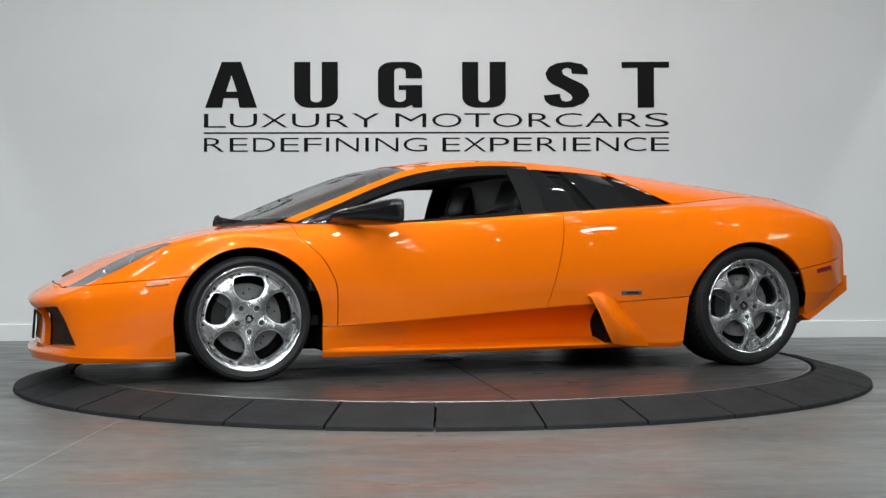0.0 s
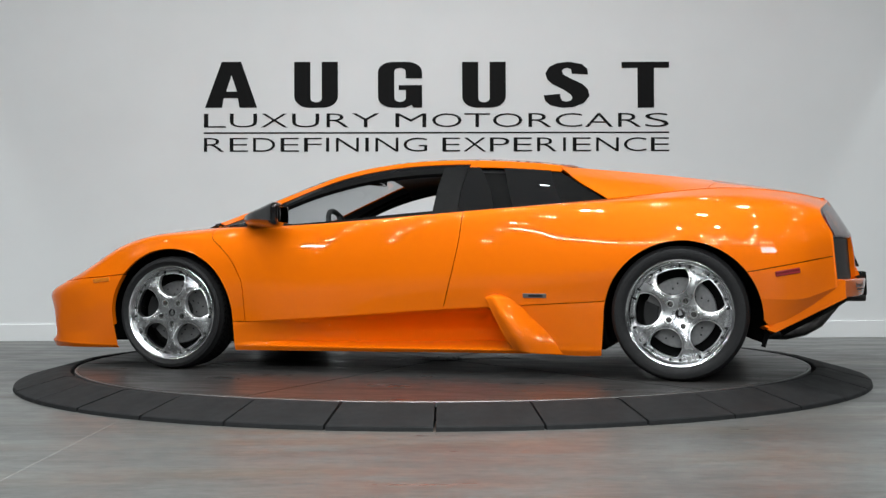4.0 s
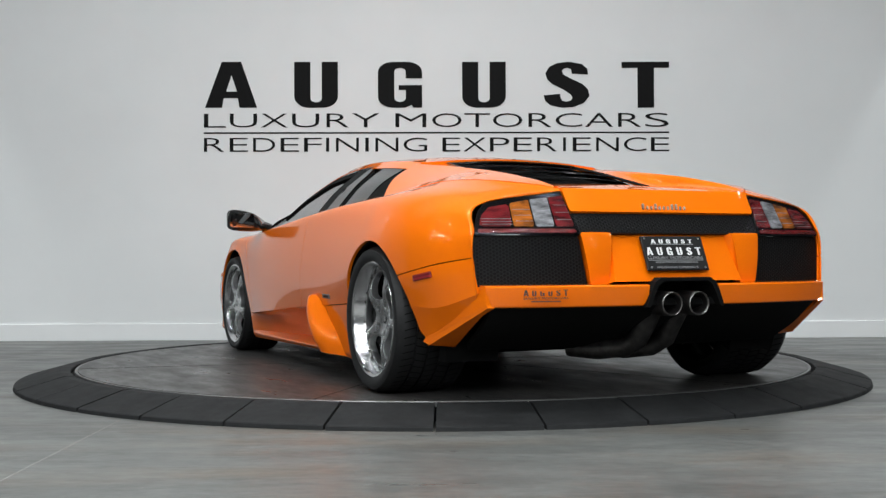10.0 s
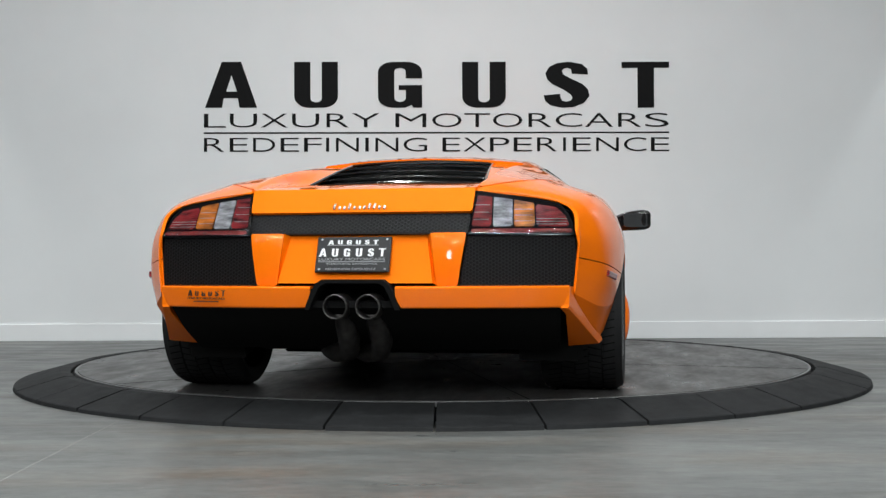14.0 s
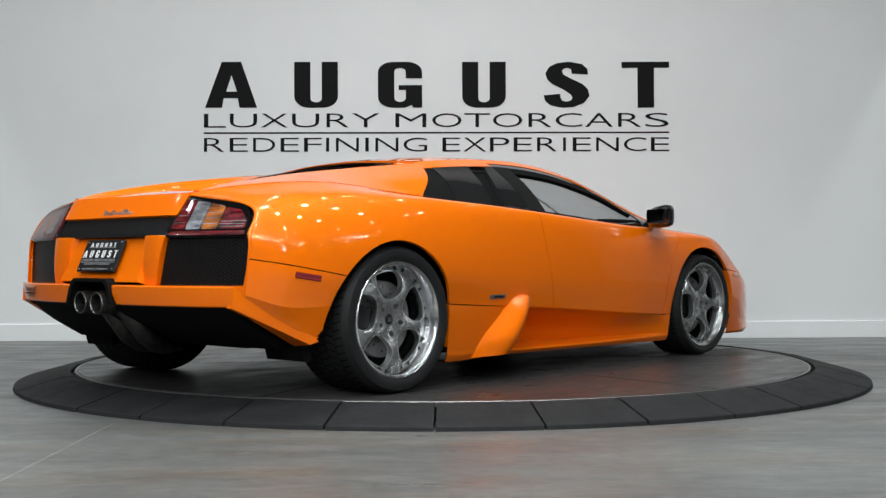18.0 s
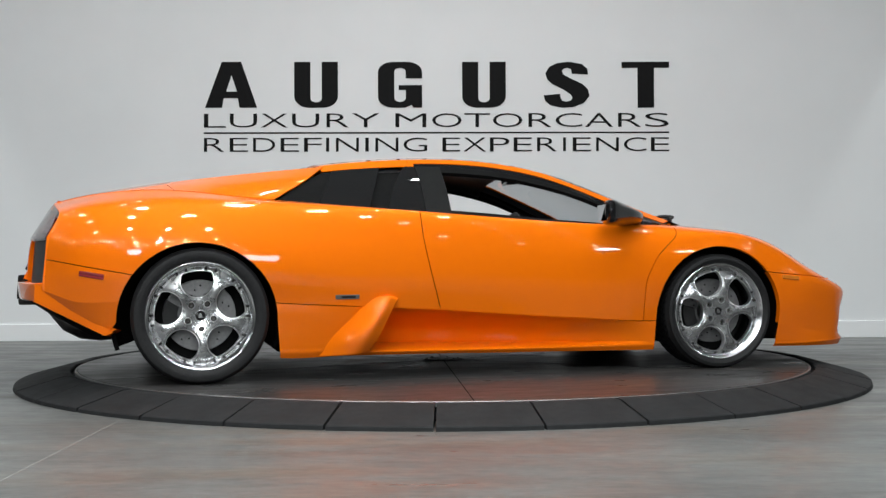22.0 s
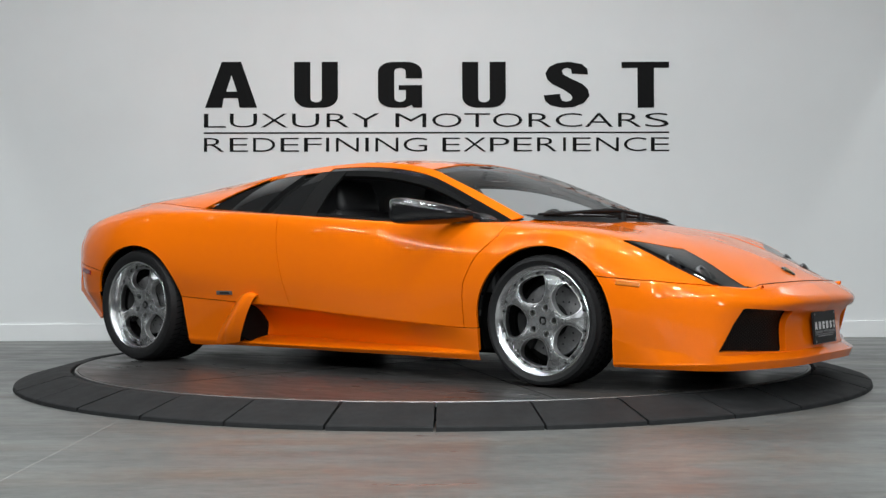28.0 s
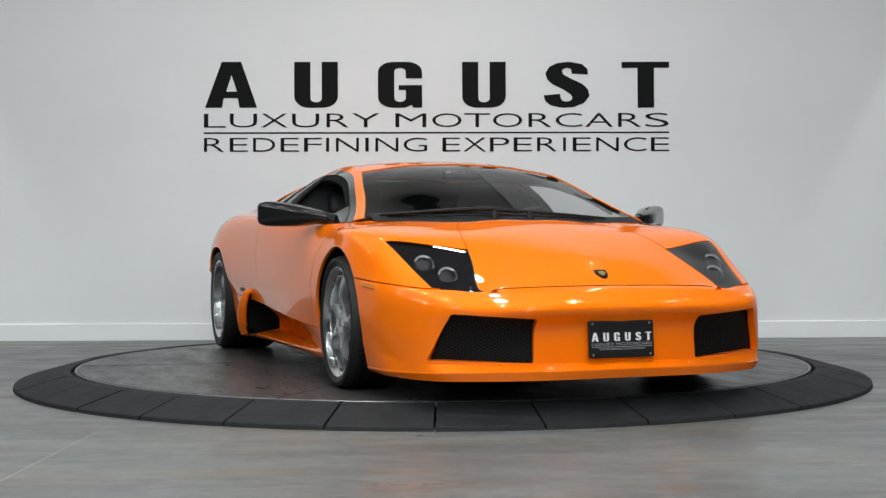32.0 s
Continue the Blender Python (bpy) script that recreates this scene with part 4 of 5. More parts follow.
    dif = Skin(crom(np.stack(dif_rows), np.linspace(0, 3, 16))[::-1][:, ::-1])
    for s in (False, True):
        beam.build("bumper_beam", ("",), PAINT, car, mirror=s, flange=0.01)
        sg = -1 if s else 1
        bm = bmesh.new()
        q = [bm.verts.new((x, sg * y, z)) for x, y, z in ((-3.418, .829, .390), (-3.414, .818, .392), (-3.075, .807, .218), (-3.097, .931, .231))]
        r = [bm.verts.new((v.co.x + .05, v.co.y, v.co.z + .03)) for v in q]
        bm.faces.new(q), bm.faces.new(r[::-1])
        for i in range(4):
            bm.faces.new((q[i], r[i], r[(i + 1) % 4], q[(i + 1) % 4]))
        bmesh.ops.recalc_face_normals(bm, faces=bm.faces[:])
        part("bumper_facet", bm, PAINT, car, at=SHIFT)
        bm = bmesh.new()
        q = [bm.verts.new((x, sg * y, z)) for x, y, z in ((-3.345, .866, .47), (-3.412, .835, .473), (-3.416, .833, .400), (-3.420, .829, .390), (-3.097, .933, .231), (-3.06, .946, .245))]
        r = [bm.verts.new((v.co.x, v.co.y - sg * .03, v.co.z)) for v in q]
        bm.faces.new(q), bm.faces.new(r[::-1])
        for i in range(6):
            bm.faces.new((q[i], r[i], r[(i + 1) % 6], q[(i + 1) % 6]))
        bmesh.ops.recalc_face_normals(bm, faces=bm.faces[:])
        part("bumper_end", bm, PAINT, car, at=SHIFT)
    dif.build("diffuser", ("",), DEEP, car, "black rear diffuser", both=True, flange=0.03)
    # exhaust
    bm = bmesh.new()
    outline = [(-.19, .385), (-.165, .452), (-.145, .487), (-.12, .503), (.12, .503), (.145, .487), (.165, .452), (.19, .385)]
    inner = [(y * .9, .385 if z < .4 else z - .014) for y, z in outline]
    a = [bm.verts.new((-3.556, y, z)) for y, z in outline]
    b = [bm.verts.new((-3.556, y, z)) for y, z in inner]
    c = [bm.verts.new((-3.38, y, z)) for y, z in inner]
    d = [bm.verts.new((-3.44, y, z)) for y, z in outline]
    for i in range(len(outline) - 1):
        bm.faces.new((a[i], a[i + 1], b[i + 1], b[i]))
        bm.faces.new((b[i], b[i + 1], c[i + 1], c[i]))
        bm.faces.new((d[i], d[i + 1], a[i + 1], a[i]))
    bm.faces.new(c)
    bmesh.ops.recalc_face_normals(bm, faces=bm.faces[:])
    part("exhaust_shroud", bm, DEEP, car, "black shroud round the exhaust tips", at=SHIFT)
    for y in (.067, -.063):
        bm = bmesh.new()
        lathe(bm, [(.043, -.12), (.043, -.004), (.046, .0), (.049, -.003), (.050, -.02), (.050, -.12)], 40, "Y", close=False, m=pose(-3.558, y, .397, 0, 0, 90))
        bmesh.ops.recalc_face_normals(bm, faces=bm.faces[:])
        tip = part("exhaust_tip", bm, DARK_STEEL, car, "round brushed steel exhaust tip", at=SHIFT, smooth=True)
        bm = bmesh.new()
        tube(bm, [(-3.45, y, .392), (-3.41, y, .372), (-3.36, y, .31), (-3.31, y * 1.05, .245), (-3.24, y + .02, .205), (-3.15, y + .10, .19), (-3.02, y + .16, .195)], [.046, .046, .045, .044, .043, .043, .043], 16)
        part("exhaust_pipe", bm, DARK_STEEL, car, at=SHIFT, smooth=True)
    bm = bmesh.new()
    box(bm, (-3.26, -.03, .26), (-3.22, .03, .30), bevel=.004)
    part("pipe_bracket", bm, material("brass_bracket", (0.4, 0.28, 0.1), 0.4, 0.8, spread=0.2), car, at=SHIFT)


def block_word(name, mat, parent, m, width, height, thick=.0012):
    """The heavy capitals of the wall sign, spread over a width, in the x, z plane of m."""
    for ch, a, b in (("A", 0, .112), ("U", .192, .286), ("G", .373, .467), ("U", .554, .648), ("S", .730, .828), ("T", .898, 1)):
        bm = bmesh.new()
        prism(bm, [((a + u * (b - a)) * width, v * height) for u, v in block_letter(ch)], thick, m=pose(0, -thick, 0, 90, 0, 0))
        part(name, bm, mat, parent, at=m)


def plate(car, m, w, h, rows):
    bm = bmesh.new()
    box(bm, (0, -.006, 0), (w, .006, h), bevel=.004)
    base = part("dealer_plate", bm, PLATE, car, "black dealer plate with white lettering", at=m)
    for text, x0, x1, z0, z1, mat, bold in rows:
        if text == "AUGUST":
            block_word("plate_lettering", mat, base, pose(x0, -.0062, z0), x1 - x0, z1 - z0)
        elif text:
            words("plate_lettering", text, mat, x1 - x0, z1 - z0, pose(x0, -.0062, z0), base, bold=bold, thick=.0012)
        else:
            bm = bmesh.new()
            box(bm, (x0, -.0075, z0), (x1, -.0062, z1))
            part("plate_rule", bm, mat, base)
    for x in (.018, w - .018):
        for z in (.012, h - .012):
            bm = bmesh.new()
            lathe(bm, [(.0005, -.0085), (.004, -.008), (.005, -.006), (.0005, -.006)], 10, "Y", close=False, m=pose(x, 0, z))
            bmesh.ops.recalc_face_normals(bm, faces=bm.faces[:])
            part("plate_screw", bm, STEEL, base)
    return base


def plates(car):
    grey = material("grey_print", (0.25, 0.25, 0.26), 0.5, spread=0.05)
    spaced = "AUGUST"
    rows_f = ((spaced, .012, .28, .066, .100, WHITE_INK, .016), ("LUXURY MOTORCARS", .012, .28, .048, .060, grey, 0), ("", .012, .28, .042, .0445, grey, 0), ("REDEFINING EXPERIENCE", .045, .25, .031, .038, grey, 0))
    plate(car, SHIFT @ pose(.972, -.148, .184, -4, 0, 90), .292, .148, rows_f)
    frame_rows = rows_f + ((spaced, .045, .247, .118, .136, WHITE_INK, .016), ("", .04, .25, .113, .116, grey, 0), ("REDEFINING EXPERIENCE", .045, .247, .008, .016, grey, 0))
    plate(car, SHIFT @ pose(-3.516, .158, .53, -24, 0, -90), .30, .152, frame_rows)
    # bumper decal
    dec = material("dark_decal", (0.03, 0.012, 0.004), 0.4, spread=0.1)
    def beam_x(y):
        return -3.548 + .15 * (y / .868) ** 3
    yaw = math.degrees(math.atan2(beam_x(.70) - beam_x(.52), .18))
    at = SHIFT @ pose(beam_x(.70) - .003, .70, .42, -8, 0, -90 - yaw)
    block_word("bumper_decal", dec, car, at @ pose(0, -.001, .016), .178, .024, .002)
    bm = bmesh.new()
    box(bm, (.03, -.002, -.007), (.148, -.0004, -.003))
    part("bumper_decal", bm, dec, car, "dark dealer decal on the bumper", at=at)
    for text, w, h, z, b in (("LUXURY MOTORCARS", .178, .008, .003, 0),):
        words("bumper_decal", text, dec, w, h, at @ pose(0, -.001, z), car, "dark dealer decal on the bumper", bold=b, thick=.002)


def wheels(car):
    EDGE = material("bright_cut_edge", (0.9, 0.9, 0.91), 0.28, 1.0, spread=0.04)

    def wheel(name, R, rr, width, depth, dish, label):
        bm = bmesh.new()
        lathe(bm, [(rr - .004, -.006), (rr + .001, -.001), (rr - .003, .002), (rr - .010, .0), (rr - .016, -.008), (rr - .024, -depth + .012), (rr - .030, -depth), (rr - .036, -depth), (rr - .034, -width + .03), (rr - .01, -width + .01), (rr - .004, -width + .012)], 96)
        bmesh.ops.recalc_face_normals(bm, faces=bm.faces[:])
        w = part(name, bm, CHROME, car, label, smooth=50)
        # tyre
        prof = [(rr - .012, -.012), (rr - .002, -.003), (rr + .008, .003), (rr + (R - rr) * .45, .010), (rr + (R - rr) * .75, .006), (R - .010, -.006), (R - .004, -.018)]
        n = 5
        a, b = -.022, -width + .022
        for i in range(n):
            y0, y1 = a + (b - a) * i / n, a + (b - a) * (i + 1) / n
            prof += [(R - .001, y0 - .001), (R, (y0 + y1) / 2), (R - .001, y1 + .006)]
            if i < n - 1:
                prof += [(R - .009, y1 + .005), (R - .009, y1 - .003)]
        prof += [(R - .004, -width + .018), (R - .010, -width + .006), (rr + (R - rr) * .5, -width - .008), (rr, -width + .003), (rr - .012, -width + .012)]
        bm = bmesh.new()
        lathe(bm, prof, 120)
        bmesh.ops.recalc_face_normals(bm, faces=bm.faces[:])
        part("tyre", bm, RUBBER, w, "black low-profile tyre", smooth=30)
        # tread blocks' cross grooves
        bm = bmesh.new()
        for i in range(60):
            ang = 2 * math.pi * i / 60
            for lane in range(n):
                y0, y1 = a + (b - a) * lane / n - .001, a + (b - a) * (lane + 1) / n + .005
                sk = .035 if lane % 2 else -.035
                t = [Vector((math.cos(ang + sk * f) * (R + .0004), y0 + (y1 - y0) * f, math.sin(ang + sk * f) * (R + .0004))) for f in (0, .5, 1)]
                for p, q in zip(t, t[1:]):
                    tang = Vector((-math.sin(ang), 0, math.cos(ang))) * .0024
                    bm.faces.new([bm.verts.new(v) for v in (p - tang, q - tang, q + tang, p + tang)])
        bmesh.ops.recalc_face_normals(bm, faces=bm.faces[:])
        tagged(part("tread_groove", bm, DEEP, w), kind="stuff")
        # five-hole face
        k = rr / .2485
        rs, th = np.linspace(.020 * k, rr - .022, 60), np.linspace(0, 2 * math.pi, 301)
        Rg, Tg = np.meshgrid(rs, th, indexing="ij")
        q = Rg / (rr - .026)
        cup = -depth + .002 + .013 * np.clip((.93 - q) / .14, 0, 1) ** .7 - dish * np.clip((.62 - q) / .5, 0, 1) ** 1.5 + .009 * np.cos(5 * (Tg - math.radians(54))) * np.exp(-((q - .58) / .22) ** 2)
        near = np.full(Rg.shape, 1.0)
        for i in range(5):
            c = math.radians(90 + 72 * i)
            near = np.minimum(near, np.abs(np.hypot(Rg * np.cos(Tg) - .161 * k * math.cos(c), Rg * np.sin(Tg) - .161 * k * math.sin(c)) - .075 * k))
        cup = cup - .003 * np.exp(-(near / .010) ** 2)
        face = Skin(np.stack([Rg * np.cos(Tg), cup, Rg * np.sin(Tg)], -1))

        def holes(x, y, z):
            best = np.full(x.shape, -1.0)
            r = np.hypot(x, z)
            for i in range(5):
                c = math.radians(90 + 72 * i)
                best = np.maximum(best, .075 * k - np.hypot(x - .161 * k * math.cos(c), z - .161 * k * math.sin(c)))
            best = np.minimum(best, .2065 * k - r)
            for i in range(5):
                c = math.radians(54 + 72 * i)
                best = np.maximum(best, .0135 * k - np.hypot(x - .0615 * k * math.cos(c), z - .0615 * k * math.sin(c)))
            return best

        face.cut("hole", holes)
        face.cut("bevel", lambda x, y, z: holes(x, y, z) + .0045)
        face.build("hole_edge", ("bevel",), EDGE, w, "bright bevelled edge of the rim holes", flange=.03, inside=(0, -.03, 0), at=Matrix(), out=-.001)
        face.build("rim_face", ("",), RIM_FACE, w, "satin silver five-hole alloy face", flange=.03, inside=(0, -.032, 0), at=Matrix())
        for i in range(5):
            c = math.radians(54 + 72 * i)
            bm = bmesh.new()
            lathe(bm, [(.0005, .001), (.007, .001), (.0085, -.004), (.012, -.006), (.012, -.02), (.0005, -.02)], 16, close=False, m=pose(.0615 * k * math.cos(c), -depth - .012 - dish * .6, .0615 * k * math.sin(c)))
            bmesh.ops.recalc_face_normals(bm, faces=bm.faces[:])
            part("wheel_nut", bm, DARK_STEEL, w, smooth=True)
            for d in (-24, -12, 12, 24):
                c2 = math.radians(90 + 72 * i + d)
                bm = bmesh.new()
                lathe(bm, [(.0005, .006), (.0045, .0055), (.0058, .003), (.0062, 0), (.0005, 0)], 10, close=False, m=pose((rr - .033) * math.cos(c2), -depth + .002, (rr - .033) * math.sin(c2)))
                bmesh.ops.recalc_face_normals(bm, faces=bm.faces[:])
                part("rim_bolt", bm, BLACK, w, smooth=True)
        bm = bmesh.new()
        lathe(bm, [(.029 * k, .002), (.033 * k, .006), (.038 * k, .004), (.040 * k, -.006), (.029 * k, -.006)], 40, m=pose(0, -depth + .006 - dish * .8, 0))
        bmesh.ops.recalc_face_normals(bm, faces=bm.faces[:])
        part("hub_ring", bm, CHROME, w, smooth=True)
        bm = bmesh.new()
        lathe(bm, [(.0005, .004), (.022 * k, .003), (.0285 * k, -.001), (.029 * k, -.012), (.0005, -.012)], 32, close=False, m=pose(0, -depth + .008 - dish * .8, 0))
        bmesh.ops.recalc_face_normals(bm, faces=bm.faces[:])
        cap = part("hub_cap", bm, BLACK_GLOSS, w, "black hub cap with a small shield", smooth=True)
        bm = bmesh.new()
        prism(bm, [(-.009, .010), (.009, .010), (.008, -.004), (0, -.012), (-.008, -.004)], .002, m=pose(0, -depth + .0135 - dish * .8, 0, -90, 0, 0))
        part("shield", bm, STEEL, cap)
        # brake behind the holes
        bm = bmesh.new()
        lathe(bm, [(.06, -.105), (.165, -.105), (.168, -.108), (.168, -.132), (.165, -.135), (.06, -.135)], 64)
        bmesh.ops.recalc_face_normals(bm, faces=bm.faces[:])
        disc = part("brake_disc", bm, BRAKE, w, "drilled steel brake disc", smooth=40)
        for i in range(30):
            c = 2 * math.pi * i / 30
            r = (.10, .12, .14)[i % 3]
            bm = bmesh.new()
            lathe(bm, [(.0005, -.1043), (.0045, -.1043), (.0045, -.1055), (.0005, -.1055)], 8, close=False, m=pose(r * math.cos(c), 0, r * math.sin(c)))
            bmesh.ops.recalc_face_normals(bm, faces=bm.faces[:])
            part("drill_hole", bm, DEEP, disc)
        bm = bmesh.new()
        lathe(bm, [(.0005, -.085), (.075, -.085), (.08, -.095), (.08, -.13), (.0005, -.13)], 32, close=False)
        bmesh.ops.recalc_face_normals(bm, faces=bm.faces[:])
        part("hub", bm, BLACK, w, smooth=True)
        bm = bmesh.new()
        outline = [(.172 * math.cos(t), .172 * math.sin(t)) for t in np.linspace(-.55, .55, 9)] + [(.105 * math.cos(t), .105 * math.sin(t)) for t in np.linspace(.5, -.5, 7)]
        prism(bm, outline, .075, m=pose(0, -.075, 0, -90, 0, 0), bevel=.006)
        part("brake_caliper", bm, BLACK, w, "dark grey brake caliper")
        bm = bmesh.new()
        lathe(bm, [(.0005, -.15), (rr - .04, -.15), (rr - .04, -.155), (.0005, -.155)], 48, close=False)
        bmesh.ops.recalc_face_normals(bm, faces=bm.faces[:])
        part("wheel_back", bm, DEEP, w)
        return w

    front = wheel("wheel", .299, .249, .245, .026, .004, "front wheel with polished five-hole rim")
    rear = wheel("wheel", .319, .2525, .335, .055, .022, "rear wheel with deep polished five-hole rim")
    spots = ((front, 0, .922, .299), (rear, -2.665, 1.016, .319))
    for w, x, y, z in spots:
        w.matrix_basis = SHIFT @ pose(x, y, z, 0, 12 if x else 0, 0)
        copy_thing(w, SHIFT @ pose(x, -y, z, 0, 5 if x else 20, 180))


def underside(car):
    bm = bmesh.new()
    box(bm, (-3.10, -.52, .195), (-2.25, .52, .30), bevel=.02)
    box(bm, (-2.25, -.60, .125), (.70, .60, .28), bevel=.02)
    part("underbody", bm, DEEP, car, "black underbody tray", at=SHIFT)
    bm = bmesh.new()
    box(bm, (-2.28, -.66, .118), (-.40, .66, .25), bevel=.01)
    part("floor_pan", bm, DEEP, car, at=SHIFT)
    for s in (1, -1):
        for cx, cz, r in (ARCH_F, ARCH_R):
            bm = bmesh.new()
            n, rows = 28, []
            for i in range(n + 1):
                a = -.35 + (math.pi + .7) * i / n
                rows.append([bm.verts.new((cx + rr * math.cos(a), s * y, cz + rr * math.sin(a))) for rr, y in ((r + .008, .865), (r + .03, .845), (r + .03, .60), (.05, .58))])
            for a, b in zip(rows, rows[1:]):
                for j in range(3):
                    bm.faces.new((a[j], a[j + 1], b[j + 1], b[j]))
            part("arch_liner", bm, DEEP, car, "black wheel arch liner", at=SHIFT)


def mirrors(car):
    shiny = material("mirror_glass", (0.55, 0.56, 0.57), 0.02, 1.0, spread=0.02)
    for s in (1, -1):
        bm = bmesh.new()
        rings = []
        # housing: boxy rounded sections from the stalk outwards
        secs = ((.87, -.455, .786, .05, .026), (.92, -.505, .790, .08, .038), (.97, -.565, .796, .098, .047), (1.02, -.608, .802, .082, .052), (1.07, -.643, .806, .057, .054), (1.11, -.667, .808, .035, .053), (1.135, -.680, .809, .019, .046), (1.146, -.685, .809, .009, .034))
        for y, x, z, a, b in secs:
            ring = []
            for k in range(28):
                t = 2 * math.pi * k / 28
                c, d = math.cos(t), math.sin(t)
                ex = a * math.copysign(abs(c) ** (.35 if c < 0 else .7), c)
                ring.append(bm.verts.new((x + ex, s * y, z + 1.14 * b * math.copysign(abs(d) ** .42, d) * (1 - .4 * max(0, ex) / a * min(1, a / .08)))))
            rings.append(ring)
        for p, q in zip(rings, rings[1:]):
            for k in range(28):
                bm.faces.new((p[k], p[(k + 1) % 28], q[(k + 1) % 28], q[k]))
        bm.faces.new(rings[0][::-1]), bm.faces.new(rings[-1])
        bmesh.ops.recalc_face_normals(bm, faces=bm.faces[:])
        m = part("door_mirror", bm, BLACK_GLOSS, car, "gloss black door mirror", at=SHIFT, smooth=40)
        bm = bmesh.new()
        outline = []
        for cx, cz, a0 in ((.055, .028, 0), (-.06, .026, 90), (-.06, -.026, 180), (.055, -.028, 270)):
            outline += bend(cx, cz, .014, .014, a0, a0 + 90, 4)
        prism(bm, outline, .004, bevel=.0015)
        part("mirror_glass", bm, shiny, m, at=pose(-.701, s * 1.058, .805, 0, 0, 0) @ pose(0, 0, 0, 90, 0, -90))
        bm = bmesh.new()
        tube(bm, [(-.42, s * .815, .768), (-.44, s * .85, .776), (-.47, s * .89, .784), (-.52, s * .94, .79)], [.030, .030, .032, .034], 14)
        part("mirror_stalk", bm, BLACK_GLOSS, m, smooth=True)


def glass_point(y, up, lift=.012):
    """A point over the windscreen: y across, up from its base 0 to 1."""
    t = np.array([up * 4.0])
    c, e = crom(ROOF_C, t)[0], crom(RAIL_I, t)[0]
    mline = crom(ROOF_M, t)[0]
    w = min(2.0, 2 * (1 - abs(y) / e[1]))
    p = crom(np.stack([e, mline, c]), np.array([w]))[0]
    return (p[0] + lift * .4, math.copysign(p[1], y) if y else 0.0, p[2] + lift)


def wipers(car):
    # one long arm from the middle, a blade across, and a second link arm
    def arm(name, ends, lifts, radii, up):
        bm = bmesh.new()
        fs = np.linspace(0, 1, len(lifts))
        pts = [glass_point(ends[0] + (ends[1] - ends[0]) * f, up[0] + (up[1] - up[0]) * f, h) for f, h in zip(fs, lifts)]
        tube(bm, pts, radii, 8)
        return bm

    w = part("wiper", arm("", (-.14, -.66), (.034, .036, .034, .030, .024, .018, .012), [.012, .011, .010, .009, .008, .008, .006], (.04, .015)), BLACK, car, "black windscreen wiper parked along the cowl", at=SHIFT, smooth=True)
    part("wiper_arm", arm("", (-.16, .42), (.034, .028, .024, .020, .016, .012, .008), [.011, .009, .008, .007, .007, .006, .005], (.04, .005)), BLACK, w, smooth=True)
    part("wiper_blade", arm("", (-.62, .34), (.006, .008, .010, .012, .012, .012, .010, .008, .004), .006, (.03, .008)), BLACK, w, smooth=True)
    part("wiper_link", arm("", (-.05, -.40), (.014, .02, .022, .02, .016), .005, (.012, .045)), BLACK, w, smooth=True)
    for y0 in (-.14, .02):
        bm = bmesh.new()
        lathe(bm, [(.0005, .036), (.014, .034), (.020, .014), (.022, -.02), (.0005, -.02)], 16, "Z", close=False, m=Matrix.Translation(glass_point(y0, .015, 0)))
        bmesh.ops.recalc_face_normals(bm, faces=bm.faces[:])
        part("wiper_pivot", bm, BLACK, w, smooth=True)
    # cowl: black strip at the foot of the windscreen
    bm = bmesh.new()
    rows = []
    for y in np.linspace(-.70, .70, 29):
        a = Vector(glass_point(float(y), 0.0, -.002))
        rows.append([bm.verts.new(a + Vector((.045, 0, -.012))), bm.verts.new(a + Vector((.0, 0, .003))), bm.verts.new(a + Vector((-.05, 0, .018)))])
    for p, q in zip(rows, rows[1:]):
        for j in range(2):
            bm.faces.new((p[j], p[j + 1], q[j + 1], q[j]))
    bmesh.ops.recalc_face_normals(bm, faces=bm.faces[:])
    part("cowl", bm, BLACK, car, "black windscreen cowl", at=SHIFT, smooth=True)


def louvres(car):
    for i in range(5):
        f = i / 4
        x = -2.08 - .55 * f
        z = float(crom(DECK_C, np.array([np.interp(-x, [2.04, 2.3, 2.52, 2.74], [0, 1, 2, 3])]))[0][2]) - .004
        half = .352 + .046 * f
        bm = bmesh.new()
        rows = []
        for y in np.linspace(-half, half, 17):
            sag = .016 * (y / half) ** 2
            rows.append([bm.verts.new((x + dx, y, z - sag + dz)) for dx, dz in ((.07, .004), (.068, .009), (-.012, .001), (-.014, -.005))])
        for p, q in zip(rows, rows[1:]):
            for j in range(4):
                bm.faces.new((p[j], p[(j + 1) % 4], q[(j + 1) % 4], q[j]))
        bm.faces.new(rows[0]), bm.faces.new(rows[-1][::-1])
        bmesh.ops.recalc_face_normals(bm, faces=bm.faces[:])
        part("engine_louvre", bm, BLACK_GLOSS, car, "gloss black engine cover slat", at=SHIFT)
    for s in (1, -1):
        bm = bmesh.new()
        tube(bm, [(-2.05, s * .362, 1.06), (-2.3, s * .376, 1.012), (-2.52, s * .392, .962), (-2.71, s * .408, .918)], .007, 8)
        part("vent_frame", bm, BLACK_GLOSS, car, at=SHIFT, smooth=True)


SIDE = crom(np.stack([crom(L, stations(16)) for L in (B2, B3, B4, B5)]), np.linspace(0, 3, 61))


